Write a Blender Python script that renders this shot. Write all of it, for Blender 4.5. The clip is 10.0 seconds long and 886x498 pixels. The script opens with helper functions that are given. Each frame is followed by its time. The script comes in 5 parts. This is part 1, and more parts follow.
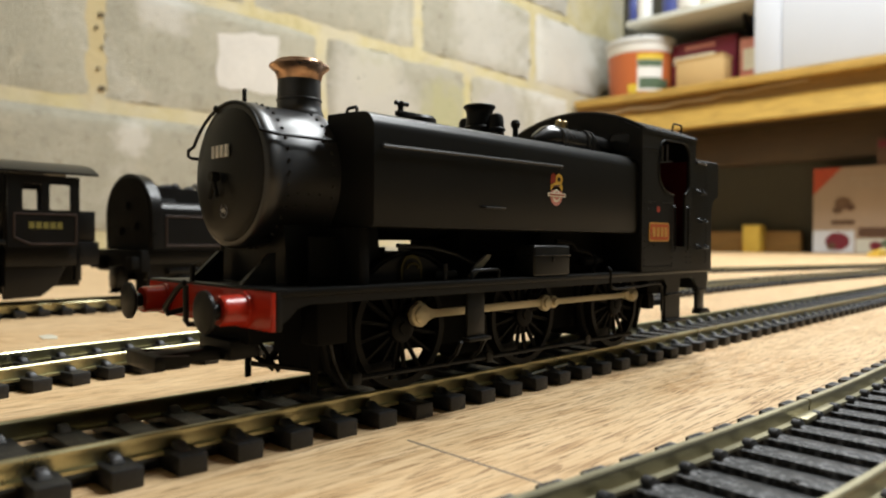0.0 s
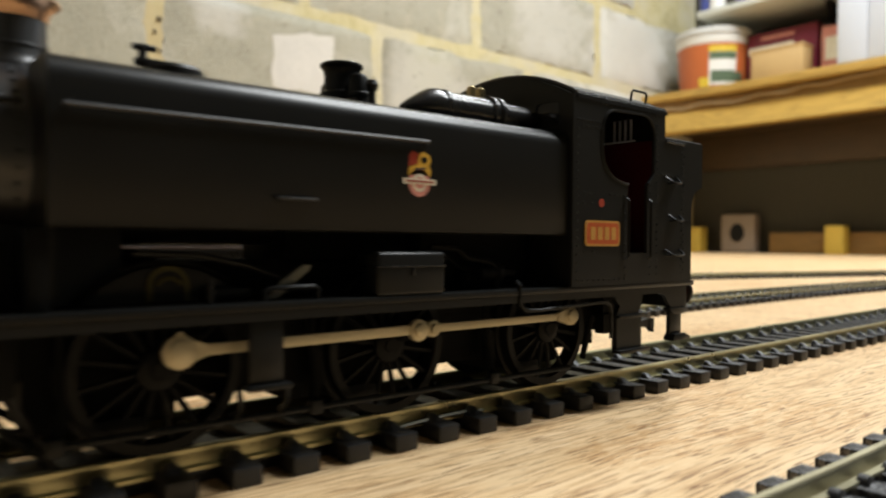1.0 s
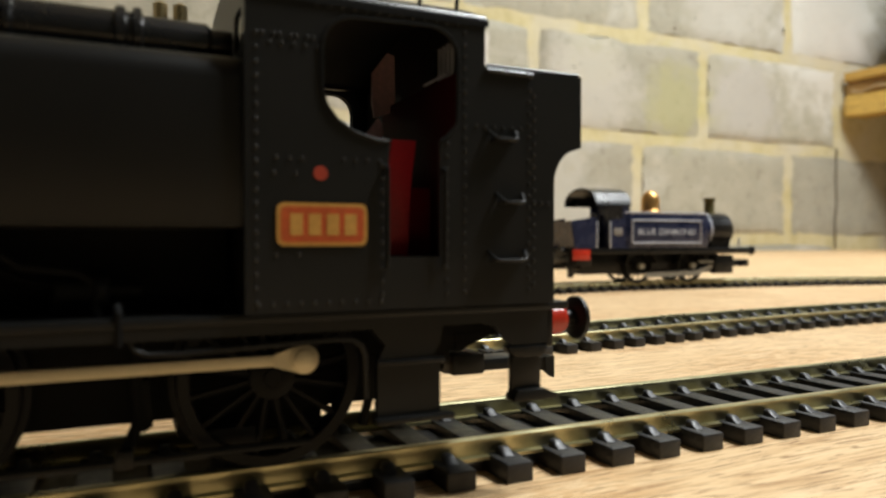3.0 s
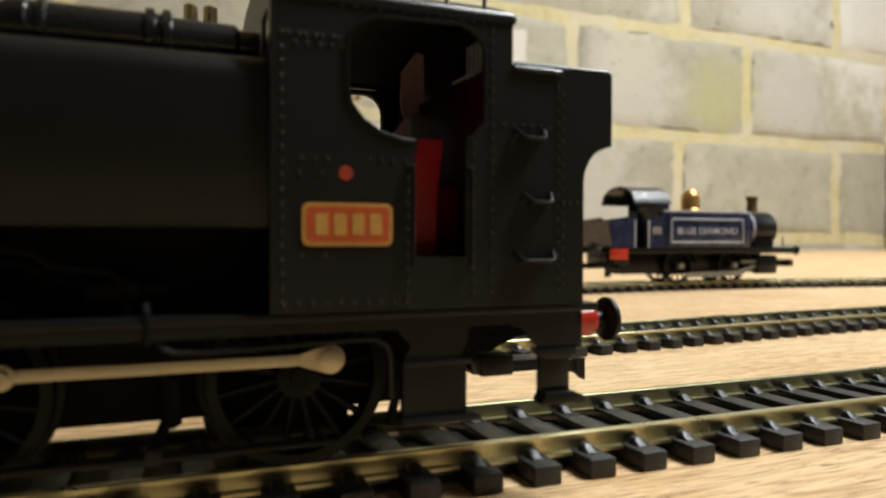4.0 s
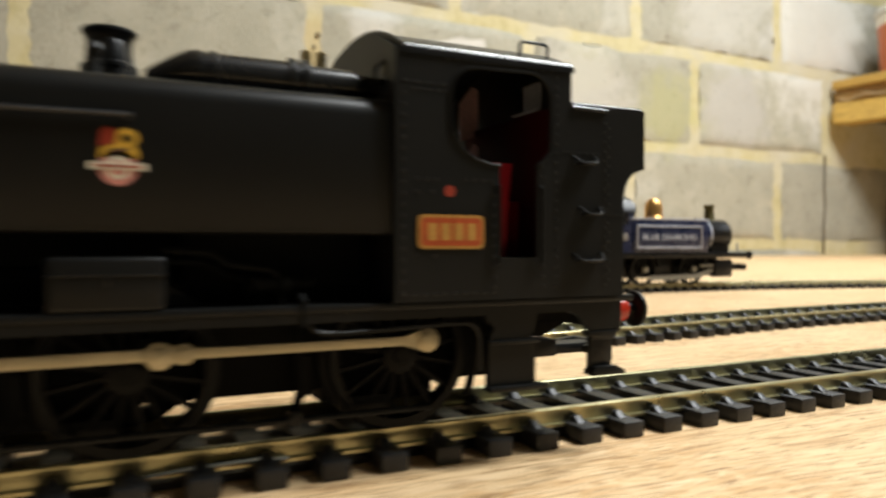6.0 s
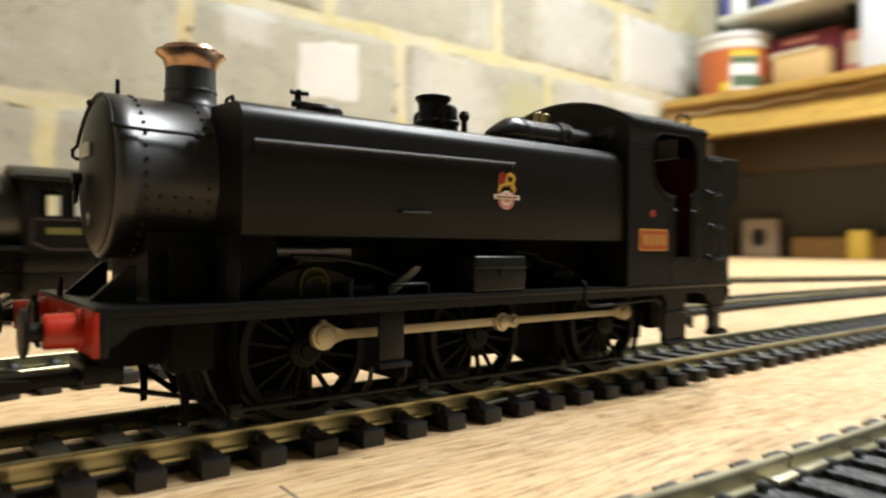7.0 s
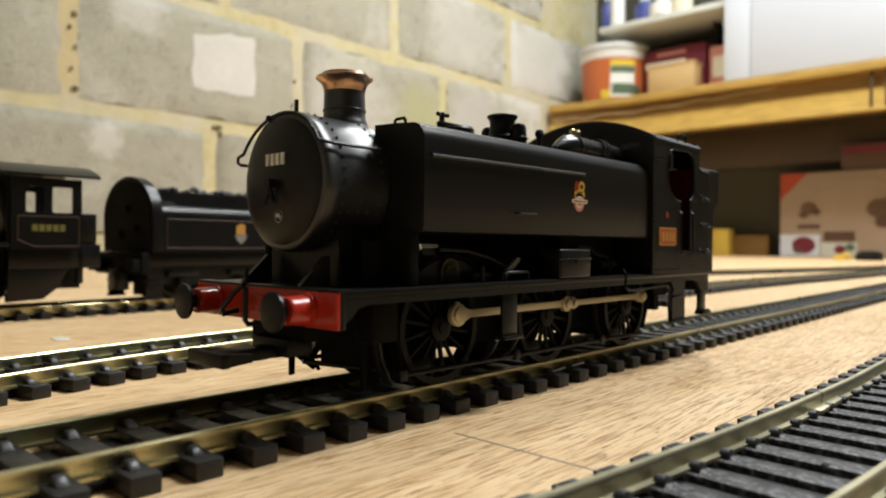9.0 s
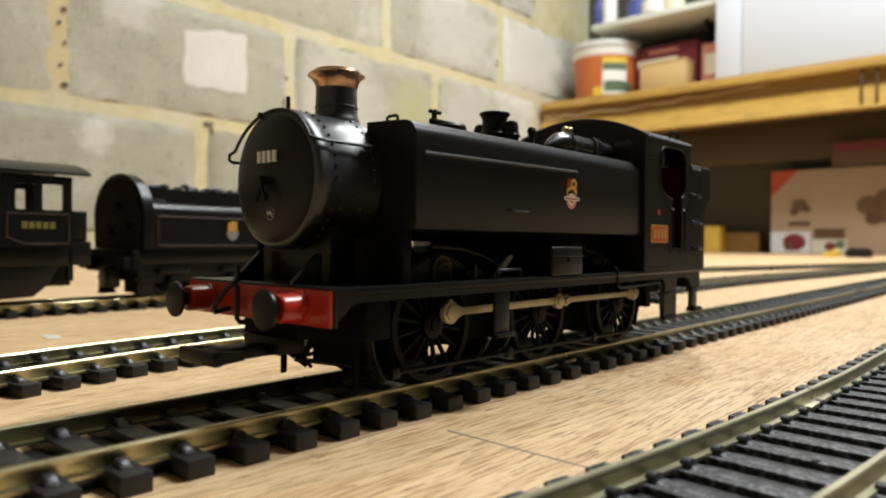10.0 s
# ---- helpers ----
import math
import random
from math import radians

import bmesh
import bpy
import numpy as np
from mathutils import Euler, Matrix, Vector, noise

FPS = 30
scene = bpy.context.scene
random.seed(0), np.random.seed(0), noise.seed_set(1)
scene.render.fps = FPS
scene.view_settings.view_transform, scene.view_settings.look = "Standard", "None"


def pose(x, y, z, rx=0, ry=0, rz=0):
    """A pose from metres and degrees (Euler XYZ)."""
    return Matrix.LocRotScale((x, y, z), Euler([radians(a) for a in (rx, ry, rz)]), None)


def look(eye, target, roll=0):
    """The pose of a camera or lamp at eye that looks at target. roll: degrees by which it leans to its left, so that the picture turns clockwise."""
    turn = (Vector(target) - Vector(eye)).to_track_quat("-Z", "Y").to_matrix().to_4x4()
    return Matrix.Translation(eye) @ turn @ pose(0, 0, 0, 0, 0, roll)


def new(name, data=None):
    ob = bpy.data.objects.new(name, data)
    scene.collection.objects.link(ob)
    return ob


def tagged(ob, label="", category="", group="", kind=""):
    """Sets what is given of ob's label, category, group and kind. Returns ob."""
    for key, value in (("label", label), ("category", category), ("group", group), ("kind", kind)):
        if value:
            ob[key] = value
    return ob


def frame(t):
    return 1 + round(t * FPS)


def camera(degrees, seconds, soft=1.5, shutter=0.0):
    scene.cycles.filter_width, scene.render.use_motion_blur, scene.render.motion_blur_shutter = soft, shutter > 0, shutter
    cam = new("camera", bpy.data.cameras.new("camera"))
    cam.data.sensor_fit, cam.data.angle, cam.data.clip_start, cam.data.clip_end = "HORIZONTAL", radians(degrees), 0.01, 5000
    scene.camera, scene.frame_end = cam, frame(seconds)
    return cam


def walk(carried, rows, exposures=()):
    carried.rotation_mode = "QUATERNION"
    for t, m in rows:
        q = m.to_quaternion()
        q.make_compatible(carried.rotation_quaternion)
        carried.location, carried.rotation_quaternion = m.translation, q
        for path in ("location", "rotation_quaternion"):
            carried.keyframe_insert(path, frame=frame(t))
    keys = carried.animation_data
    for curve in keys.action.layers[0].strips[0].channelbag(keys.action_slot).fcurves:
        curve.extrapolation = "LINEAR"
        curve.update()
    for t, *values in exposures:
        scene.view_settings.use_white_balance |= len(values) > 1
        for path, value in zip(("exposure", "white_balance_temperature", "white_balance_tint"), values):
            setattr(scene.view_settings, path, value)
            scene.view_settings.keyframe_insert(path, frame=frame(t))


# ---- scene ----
# camera: seconds, eye in millimetres, heading, pitch and roll in degrees
cam = camera(64.5, 10.0, soft=2.0, shutter=0.6)
cam.data.dof.use_dof = True
cam.data.dof.focus_distance = 0.118
cam.data.dof.aperture_fstop = 30
PATH = [
    (0, -0.54, 2.66, 26.87, -45.237, -0.623, 0.332),
    (0.1, 0.28, 2.96, 26.97, -45.140, -0.632, 0.334),
    (0.2, 3.75, 3.26, 27.06, -45.093, -0.641, 0.335),
    (0.3, 9.80, 3.56, 27.16, -44.408, -0.649, 0.337),
    (0.4, 15.82, 3.86, 27.25, -43.614, -0.658, 0.338),
    (0.5, 22.86, 4.16, 27.35, -43.051, -0.667, 0.340),
    (0.6, 29.57, 4.39, 27.41, -42.209, -0.655, 0.363),
    (0.7, 33.53, 4.62, 27.46, -41.385, -0.643, 0.385),
    (0.8, 38.19, 4.85, 27.52, -40.493, -0.631, 0.407),
    (0.9, 42.54, 5.08, 27.57, -39.935, -0.619, 0.429),
    (1, 47.37, 5.31, 27.63, -39.434, -0.607, 0.452),
    (1.1, 50.57, 5.45, 27.70, -39.185, -0.611, 0.478),
    (1.2, 55.17, 5.58, 27.75, -38.863, -0.614, 0.503),
    (1.3, 59.29, 5.72, 27.82, -38.650, -0.619, 0.530),
    (1.4, 61.24, 5.85, 27.87, -38.471, -0.622, 0.555),
    (1.5, 63.24, 5.99, 27.94, -37.956, -0.626, 0.581),
    (1.6, 66.85, 6.31, 27.93, -37.702, -0.594, 0.529),
    (1.7, 70.88, 6.64, 27.93, -37.356, -0.562, 0.477),
    (1.8, 77.10, 6.96, 27.93, -36.711, -0.530, 0.423),
    (1.9, 83.85, 7.29, 27.93, -36.330, -0.498, 0.371),
    (2, 88.80, 7.61, 27.92, -36.055, -0.466, 0.319),
    (2.1, 90.87, 8.04, 27.90, -35.852, -0.514, 0.355),
    (2.2, 95.68, 8.46, 27.87, -33.788, -0.561, 0.392),
    (3.3, 121.36, 10.48, 27.71, -23.294, -0.807, 0.020),
    (3.5, 121.28, 10.48, 27.77, -22.206, -0.835, 0.087),
    (4, 121.26, 10.50, 27.87, -21.377, -0.900, 0.168),
    (4.5, 121.28, 10.42, 27.77, -21.775, -0.831, 0.125),
    (5, 121.25, 10.43, 27.76, -22.198, -0.828, 0.089),
    (5.2, 121.43, 10.53, 27.75, -22.346, -0.799, 0.116),
    (6.3, 76.78, -3.25, 27.64, -27.608, -0.323, 0.172),
    (6.4, 67.62, -3.76, 27.72, -28.506, -0.365, 0.188),
    (6.5, 61.70, -4.28, 27.78, -29.367, -0.405, 0.205),
    (6.6, 52.21, -3.86, 27.77, -30.759, -0.379, 0.265),
    (6.7, 43.76, -3.46, 27.76, -31.615, -0.353, 0.326),
    (6.8, 37.64, -3.04, 27.76, -32.705, -0.326, 0.387),
    (6.9, 33.45, -2.64, 27.75, -34.852, -0.300, 0.448),
    (7, 28.34, -2.22, 27.74, -37.996, -0.274, 0.508),
    (7.1, 23.70, -1.78, 27.68, -41.154, -0.234, 0.464),
    (7.2, 21.07, -1.35, 27.63, -44.203, -0.195, 0.420),
    (7.3, 17.43, -0.91, 27.58, -45.613, -0.156, 0.376),
    (7.4, 11.25, -0.48, 27.53, -45.745, -0.117, 0.332),
    (7.5, 4.41, -0.04, 27.47, -45.491, -0.077, 0.288),
    (7.6, -3.70, 1.09, 27.38, -44.930, -0.074, 0.323),
    (7.7, -8.15, 2.22, 27.29, -44.934, -0.070, 0.358),
    (7.8, -11.67, 3.35, 27.20, -45.313, -0.068, 0.393),
    (8, -11.33, 5.61, 27.02, -46.900, -0.061, 0.463),
    (8.5, -11.96, 6.33, 26.98, -47.317, -0.216, 0.465),
    (9, -11.96, 6.22, 26.95, -47.546, -0.368, 0.456),
    (9.5, -11.95, 6.21, 26.97, -47.948, -0.509, 0.445),
    (10, -11.90, 6.24, 27.02, -48.161, -0.604, 0.441),
]
walk(cam, [(t, pose(x / 1000, y / 1000, z / 1000, 90 + pitch, 0, yaw) @ pose(0, 0, 0, 0, 0, roll))
           for t, x, y, z, yaw, pitch, roll in PATH], exposures=[(0.0, -0.05), (2.2, -0.05), (3.3, -0.1), (5.2, -0.01), (6.5, 0.23), (7.2, 0.33), (8.0, 0.05), (10.0, -0.06)])

# light: a ceiling lamp towards the shelf end of the shed, and pale bounce from the room
world = bpy.data.worlds.new("world")
scene.world = world
world.use_nodes = True
world.node_tree.nodes["Background"].inputs[0].default_value = (0.9, 0.85, 0.75, 1)
world.node_tree.nodes["Background"].inputs[1].default_value = 0.05


def area_lamp(name, eye, target, w, h, watts, colour):
    data = bpy.data.lights.new(name, "AREA")
    data.shape, data.size, data.size_y, data.energy, data.color = "RECTANGLE", w, h, watts, colour
    ob = new(name, data)
    ob.matrix_world = look(eye, target)
    return ob


area_lamp("ceiling_lamp", (1.13, -0.3, 1.62), (1.05, -0.24, 0.0), 0.18, 0.9, 50, (0.925, 0.96, 0.965))
area_lamp("ceiling_lamp", (1.25, 0.52, 1.62), (1.2, 0.5, 0.0), 0.16, 0.8, 19.5, (0.925, 0.96, 0.965))

# ---------------------------------------------------------------- materials


def nodes_of(name):
    m = bpy.data.materials.new(name)
    m.use_nodes = True
    t = m.node_tree
    return m, t, t.nodes["Principled BSDF"]


def ramp(t, fac, stops):
    r = t.nodes.new("ShaderNodeValToRGB")
    while len(r.color_ramp.elements) < len(stops):
        r.color_ramp.elements.new(0.5)
    for e, (p, c) in zip(r.color_ramp.elements, stops):
        e.position, e.color = p, (*c, 1)
    t.links.new(fac, r.inputs[0])
    return r.outputs[0]


def noise_at(t, coord, scale, detail=4, rough=0.55, distortion=0.0):
    n = t.nodes.new("ShaderNodeTexNoise")
    n.inputs["Scale"].default_value, n.inputs["Detail"].default_value = scale, detail
    n.inputs["Roughness"].default_value, n.inputs["Distortion"].default_value = rough, distortion
    t.links.new(coord, n.inputs["Vector"])
    return n.outputs["Fac"]


def mapped(t, coord, scale=(1, 1, 1), turn=0.0):
    m = t.nodes.new("ShaderNodeMapping")
    m.inputs["Scale"].default_value = scale
    m.inputs["Rotation"].default_value = (0, 0, turn)
    t.links.new(coord, m.inputs["Vector"])
    return m.outputs["Vector"]


def mixed(t, fac, a, b, mode="MIX"):
    n = t.nodes.new("ShaderNodeMix")
    n.data_type, n.blend_type = "RGBA", mode
    for k, v in ((0, fac), (6, a), (7, b)):
        if isinstance(v, (int, float)):
            n.inputs[k].default_value = v
        elif isinstance(v, tuple):
            n.inputs[k].default_value = (*v, 1)
        else:
            t.links.new(v, n.inputs[k])
    return n.outputs[2]


def bumped(t, b, height, strength, distance):
    n = t.nodes.new("ShaderNodeBump")
    n.inputs["Strength"].default_value, n.inputs["Distance"].default_value = strength, distance
    t.links.new(height, n.inputs["Height"])
    t.links.new(n.outputs[0], b.inputs["Normal"])


def coords(t, kind="Object"):
    return t.nodes.new("ShaderNodeTexCoord").outputs[kind]


def plain(name, colour, rough=0.5, metal=0.0, vary=0.25, fine=1500.0, coarse=120.0, bump=0.15, depth=0.0001, gloss=0.5, per_piece=False, rvary=0.08):
    """A surface with grain and blotches: fine and coarse are cells to the metre."""
    m, t, b = nodes_of(name)
    co = coords(t)
    f, c = noise_at(t, co, fine), noise_at(t, co, coarse)
    dark = tuple(v * (1 - vary) for v in colour)
    light = tuple(min(1.0, v * (1 + vary)) for v in colour)
    base = mixed(t, 0.5, ramp(t, f, ((0.3, dark), (0.7, light))), ramp(t, c, ((0.3, dark), (0.7, light))))
    if per_piece:
        i = t.nodes.new("ShaderNodeObjectInfo").outputs["Random"]
        base = mixed(t, 0.35, base, ramp(t, i, ((0.0, dark), (1.0, light))))
    t.links.new(base, b.inputs["Base Color"])
    r = ramp(t, c, ((0.3, (max(0, rough - rvary),) * 3), (0.7, (min(1, rough + rvary),) * 3)))
    t.links.new(r, b.inputs["Roughness"])
    b.inputs["Metallic"].default_value = metal
    b.inputs["Specular IOR Level"].default_value = gloss
    if bump:
        bumped(t, b, f, bump, depth)
    return m


def worn_plastic():
    """Grey-worn moulded plastic with a coarse wood-like grain on its top; its pale speckle also holds the lamp's sheen.
    """
    m, t, b = nodes_of("worn_sheen_plastic")
    co = coords(t)
    grain = noise_at(t, mapped(t, co, (1700, 1250, 900)), 1.0, 3, 0.6, 0.3)
    spots = noise_at(t, co, 900, 3, 0.6)
    # lightest stop paints in the sparkle of the lamp on the tops
    base = ramp(t, grain, ((0.42, (0.012, 0.012, 0.012)), (0.52, (0.045, 0.045, 0.046)), (0.60, (0.22, 0.22, 0.225))))
    base = mixed(t, 0.6, base, ramp(t, spots, ((0.35, (0.35, 0.34, 0.34)), (0.6, (1, 1, 1)))), "MULTIPLY")
    t.links.new(base, b.inputs["Base Color"])
    b.inputs["Roughness"].default_value = 0.5
    bumped(t, b, grain, 0.6, 0.0002)
    return m


LOCO_BLACK = plain("satin_black_paint", (0.0084, 0.0083, 0.0076), 0.34, vary=0.15, fine=9000, coarse=150, bump=0.03, depth=0.00003, gloss=0.27, rvary=0.01)
# the tank black with a lighter base, for the cab sides
CAB_BLACK = plain("lighter_cab_black", (0.0125, 0.0123, 0.0112), 0.32, vary=0.15, fine=9000, coarse=150, bump=0.03, depth=0.00003, gloss=0.26, rvary=0.01)
EJECTOR_BLACK = plain("polished_black", (0.008, 0.0075, 0.007), 0.27, vary=0.15, fine=9000, coarse=150, bump=0.02, depth=0.00003, gloss=0.6, rvary=0.01)
BOILER_BLACK = plain("gloss_black_paint", (0.0115, 0.0115, 0.0125), 0.38, vary=0.15, fine=9000, coarse=150, bump=0.03, depth=0.00003, gloss=1.0, rvary=0.02)
INNER_BLACK = plain("dull_inner_black", (0.0055, 0.0055, 0.0052), 0.7, vary=0.2, fine=4000, gloss=0.1)
CHASSIS_BLACK = plain("black_plastic", (0.007, 0.007, 0.0068), 0.4, vary=0.3, fine=6000, coarse=300, bump=0.1, depth=0.00005, gloss=0.25)
FAR_BLACK = plain("dusty_black_paint", (0.0065, 0.0062, 0.006), 0.3, vary=0.3, fine=3000, coarse=100, gloss=0.27, rvary=0.03)
RED_PAINT = plain("buffer_beam_red", (0.45, 0.028, 0.012), 0.22, vary=0.15, fine=4000, coarse=200, bump=0.03, depth=0.00003)
# one cab red in three tones: lit by the door, dim, and in shade
CAB_LIT_RED = plain("cab_lit_red", (0.50, 0.006, 0.020), 0.5, vary=0.2, fine=3000)
CAB_DIM_RED = plain("cab_dim_red", (0.22, 0.004, 0.008), 0.6, vary=0.3, fine=3000, gloss=0.2)
CAB_SHADED_RED = plain("cab_shaded_red", (0.055, 0.002, 0.003), 0.7, vary=0.3, fine=3000, gloss=0.1)
COPPER = plain("copper_cap", (0.74, 0.47, 0.31), 0.3, metal=1.0, vary=0.15, fine=3000, coarse=300, bump=0.04, depth=0.00003)
BRASS = plain("brass", (0.55, 0.43, 0.22), 0.32, metal=1.0, vary=0.15, fine=3000, coarse=300, bump=0.04, depth=0.00003)
# rivet colour lifted a little to stand in for their glints
RIVET_BLACK = plain("glint_rivet_black", (0.013, 0.013, 0.012), 0.34, vary=0.1, fine=9000, bump=0, gloss=0.45, rvary=0.02)
DARK_GLASS = plain("dark_cab_glass", (0.012, 0.012, 0.012), 0.12, vary=0.1, bump=0, rvary=0.02)
ROD_METAL = plain("coupling_rod_metal", (0.54, 0.475, 0.33), 0.42, metal=0.55, vary=0.1, fine=4000, coarse=200, bump=0.05, depth=0.00003)
# wheels and tyres: footplate shade is deepened in these two blacks
WHEEL_BLACK = plain("shaded_wheel_black", (0.0032, 0.0031, 0.003), 0.5, vary=0.3, fine=4000, coarse=200, gloss=0.15)
TYRE_METAL = plain("shaded_tyre_black", (0.0045, 0.0045, 0.0045), 0.5, vary=0.3, fine=4000, coarse=200, gloss=0.2)
RAIL_METAL = plain("nickel_silver_rail", (0.53, 0.49, 0.295), 0.33, metal=1.0, vary=0.12, fine=2500, coarse=90, bump=0.05, depth=0.00003, rvary=0.08)
DULL_RAIL = plain("dull_nickel_rail", (0.42, 0.385, 0.26), 0.46, metal=0.9, vary=0.12, fine=2500, coarse=90, bump=0.05, depth=0.00003)
LEVER_METAL = plain("worn_lever_metal", (0.26, 0.25, 0.21), 0.55, metal=0.2, vary=0.2, fine=3000, coarse=300, bump=0.05, depth=0.00003)
DULL_ROD = plain("dull_rod_metal", (0.22, 0.21, 0.18), 0.5, metal=0.3, vary=0.3, fine=3000, coarse=200)
BRIGHT_METAL = plain("bright_steel", (0.8, 0.8, 0.8), 0.15, metal=1.0, vary=0.1, bump=0.02)
SLEEPER = plain("sleeper_plastic", (0.011, 0.0107, 0.0107), 0.48, vary=0.5, fine=1800, coarse=500, bump=0.5, depth=0.00025, per_piece=True)
WORN_SLEEPER = worn_plastic()
WORN_CHAIR = plain("worn_chair_plastic", (0.022, 0.021, 0.021), 0.45, vary=0.5, fine=1800, coarse=600, bump=0.4, depth=0.0002, per_piece=True)
# sleeper plastic made paler on the chairs, for their lamp glint
CHAIR_PLASTIC = plain("lit_chair_plastic", (0.03, 0.03, 0.032), 0.4, vary=0.3, fine=2500, coarse=500, bump=0.2, depth=0.0001, gloss=0.5, per_piece=True)
DULL_YELLOW = plain("faded_transfer_yellow", (0.15, 0.13, 0.025), 0.5)
YELLOW = plain("lining_yellow", (0.62, 0.36, 0.04), 0.4)
PANEL_EDGE = plain("panel_edge_yellow", (0.50, 0.27, 0.06), 0.4)
AGED_BRASS = plain("aged_brass", (0.11, 0.09, 0.03), 0.5, metal=0.6)
# pink raised well up, so the unlit cab pieces look lit
LIT_PINK = plain("lit_pink_grey", (0.74, 0.46, 0.46), 0.45)
ORANGE = plain("number_panel_orange", (0.46, 0.085, 0.02), 0.4)
CREAM = plain("transfer_cream", (0.75, 0.70, 0.55), 0.4)
BADGE_PINK = plain("transfer_pink", (0.62, 0.25, 0.20), 0.4)
BADGE_RED = plain("transfer_red", (0.33, 0.04, 0.018), 0.4)
WHITE_MARK = plain("transfer_white", (0.8, 0.8, 0.78), 0.4)
ROOF_BLACK = plain("glossy_roof_black", (0.012, 0.012, 0.014), 0.3, vary=0.3, fine=3000, coarse=100, gloss=0.7, rvary=0.05)
GOLD = plain("gold_dome", (0.80, 0.46, 0.16), 0.38, metal=1.0, vary=0.1, fine=3000, coarse=300, bump=0.03, depth=0.00003)
BLUE_PAINT = plain("blue_loco_paint", (0.013, 0.018, 0.050), 0.28, vary=0.2, fine=3000)
GREY_LINE = plain("pale_lining", (0.42, 0.44, 0.5), 0.4)
BADGE_GREY = plain("dull_grey_transfer", (0.22, 0.21, 0.20), 0.5)
FAINT_LINE = plain("faint_red_lining", (0.045, 0.026, 0.02), 0.5)
# base raised from black to grey, standing in for the coal's glints
COAL = plain("coal", (0.13, 0.13, 0.14), 0.2, vary=0.5, fine=2000, bump=0.8, depth=0.001)


def board_material():
    m, t, b = nodes_of("plywood_board")
    v = mapped(t, coords(t), (1, 1, 1), radians(-0.5))
    bend = noise_at(t, mapped(t, v, (9, 30, 9)), 1.0, 2)
    wavy = t.nodes.new("ShaderNodeVectorMath")
    wavy.operation = "MULTIPLY_ADD"
    wavy.inputs[1].default_value = (0.0, 0.012, 0.0)
    join = t.nodes.new("ShaderNodeCombineXYZ")
    t.links.new(bend, join.inputs[1])
    t.links.new(join.outputs[0], wavy.inputs[0])
    t.links.new(v, wavy.inputs[2])
    w = wavy.outputs[0]
    wide = noise_at(t, mapped(t, w, (22, 260, 22)), 1.0, 3, 0.55)
    line = noise_at(t, mapped(t, w, (60, 2000, 60)), 1.0, 2, 0.55)
    fleck = noise_at(t, mapped(t, w, (170, 2500, 170)), 1.0, 2, 0.5, 0.4)
    knot = noise_at(t, mapped(t, v, (14, 26, 14)), 1.0, 2, 0.5)
    broad = noise_at(t, mapped(t, v, (5, 16, 5)), 1.0, 3)
    base = ramp(t, wide, ((0.30, (0.76, 0.53, 0.29)), (0.5, (0.84, 0.61, 0.35)), (0.70, (0.90, 0.68, 0.42))))
    dark = ramp(t, line, ((0.36, (0.42, 0.29, 0.17)), (0.45, (0.82, 0.73, 0.61)), (0.51, (1, 1, 1))))
    base = mixed(t, 0.65, base, dark, "MULTIPLY")
    pores = ramp(t, fleck, ((0.37, (0.32, 0.21, 0.12)), (0.43, (1, 1, 1))))
    base = mixed(t, 0.8, base, pores, "MULTIPLY")
    flame = ramp(t, noise_at(t, mapped(t, w, (170, 520, 170)), 1.0, 2, 0.5, 1.2), ((0.42, (0.80, 0.68, 0.54)), (0.52, (1, 1, 1))))
    base = mixed(t, ramp(t, knot, ((0.50, (0, 0, 0)), (0.60, (0.75, 0.75, 0.75)))), base, mixed(t, 1.0, base, flame, "MULTIPLY"))
    base = mixed(t, 0.6, base, ramp(t, broad, ((0.32, (0.86, 0.80, 0.71)), (0.66, (1, 1, 1)))), "MULTIPLY")
    t.links.new(base, b.inputs["Base Color"])
    b.inputs["Roughness"].default_value = 0.5
    bumped(t, b, line, 0.2, 0.0003)
    return m


BOARD = board_material()
PENCIL = plain("pencil_mark", (0.22, 0.17, 0.13), 0.6)


def stained(t, base, where, centre, size, colour, ragged):
    """A ragged-edged blot of another colour on the wall."""
    d = t.nodes.new("ShaderNodeVectorMath")
    d.operation = "DISTANCE"
    d.inputs[1].default_value = centre
    t.links.new(where, d.inputs[0])
    n = t.nodes.new("ShaderNodeMath")
    n.operation = "MULTIPLY_ADD"
    n.inputs[1].default_value, n.inputs[2].default_value = size * 1.6, -size * 0.8
    t.links.new(noise_at(t, where, ragged, 5, 0.65), n.inputs[0])
    s = t.nodes.new("ShaderNodeMath")
    s.operation = "ADD"
    t.links.new(d.outputs["Value"], s.inputs[0])
    t.links.new(n.outputs[0], s.inputs[1])
    q = t.nodes.new("ShaderNodeMapRange")
    q.inputs["From Min"].default_value, q.inputs["From Max"].default_value = size * 1.05, size * 0.55
    q.inputs["To Min"].default_value, q.inputs["To Max"].default_value = 0.0, 0.7
    t.links.new(s.outputs[0], q.inputs["Value"])
    return mixed(t, q.outputs[0], base, colour)


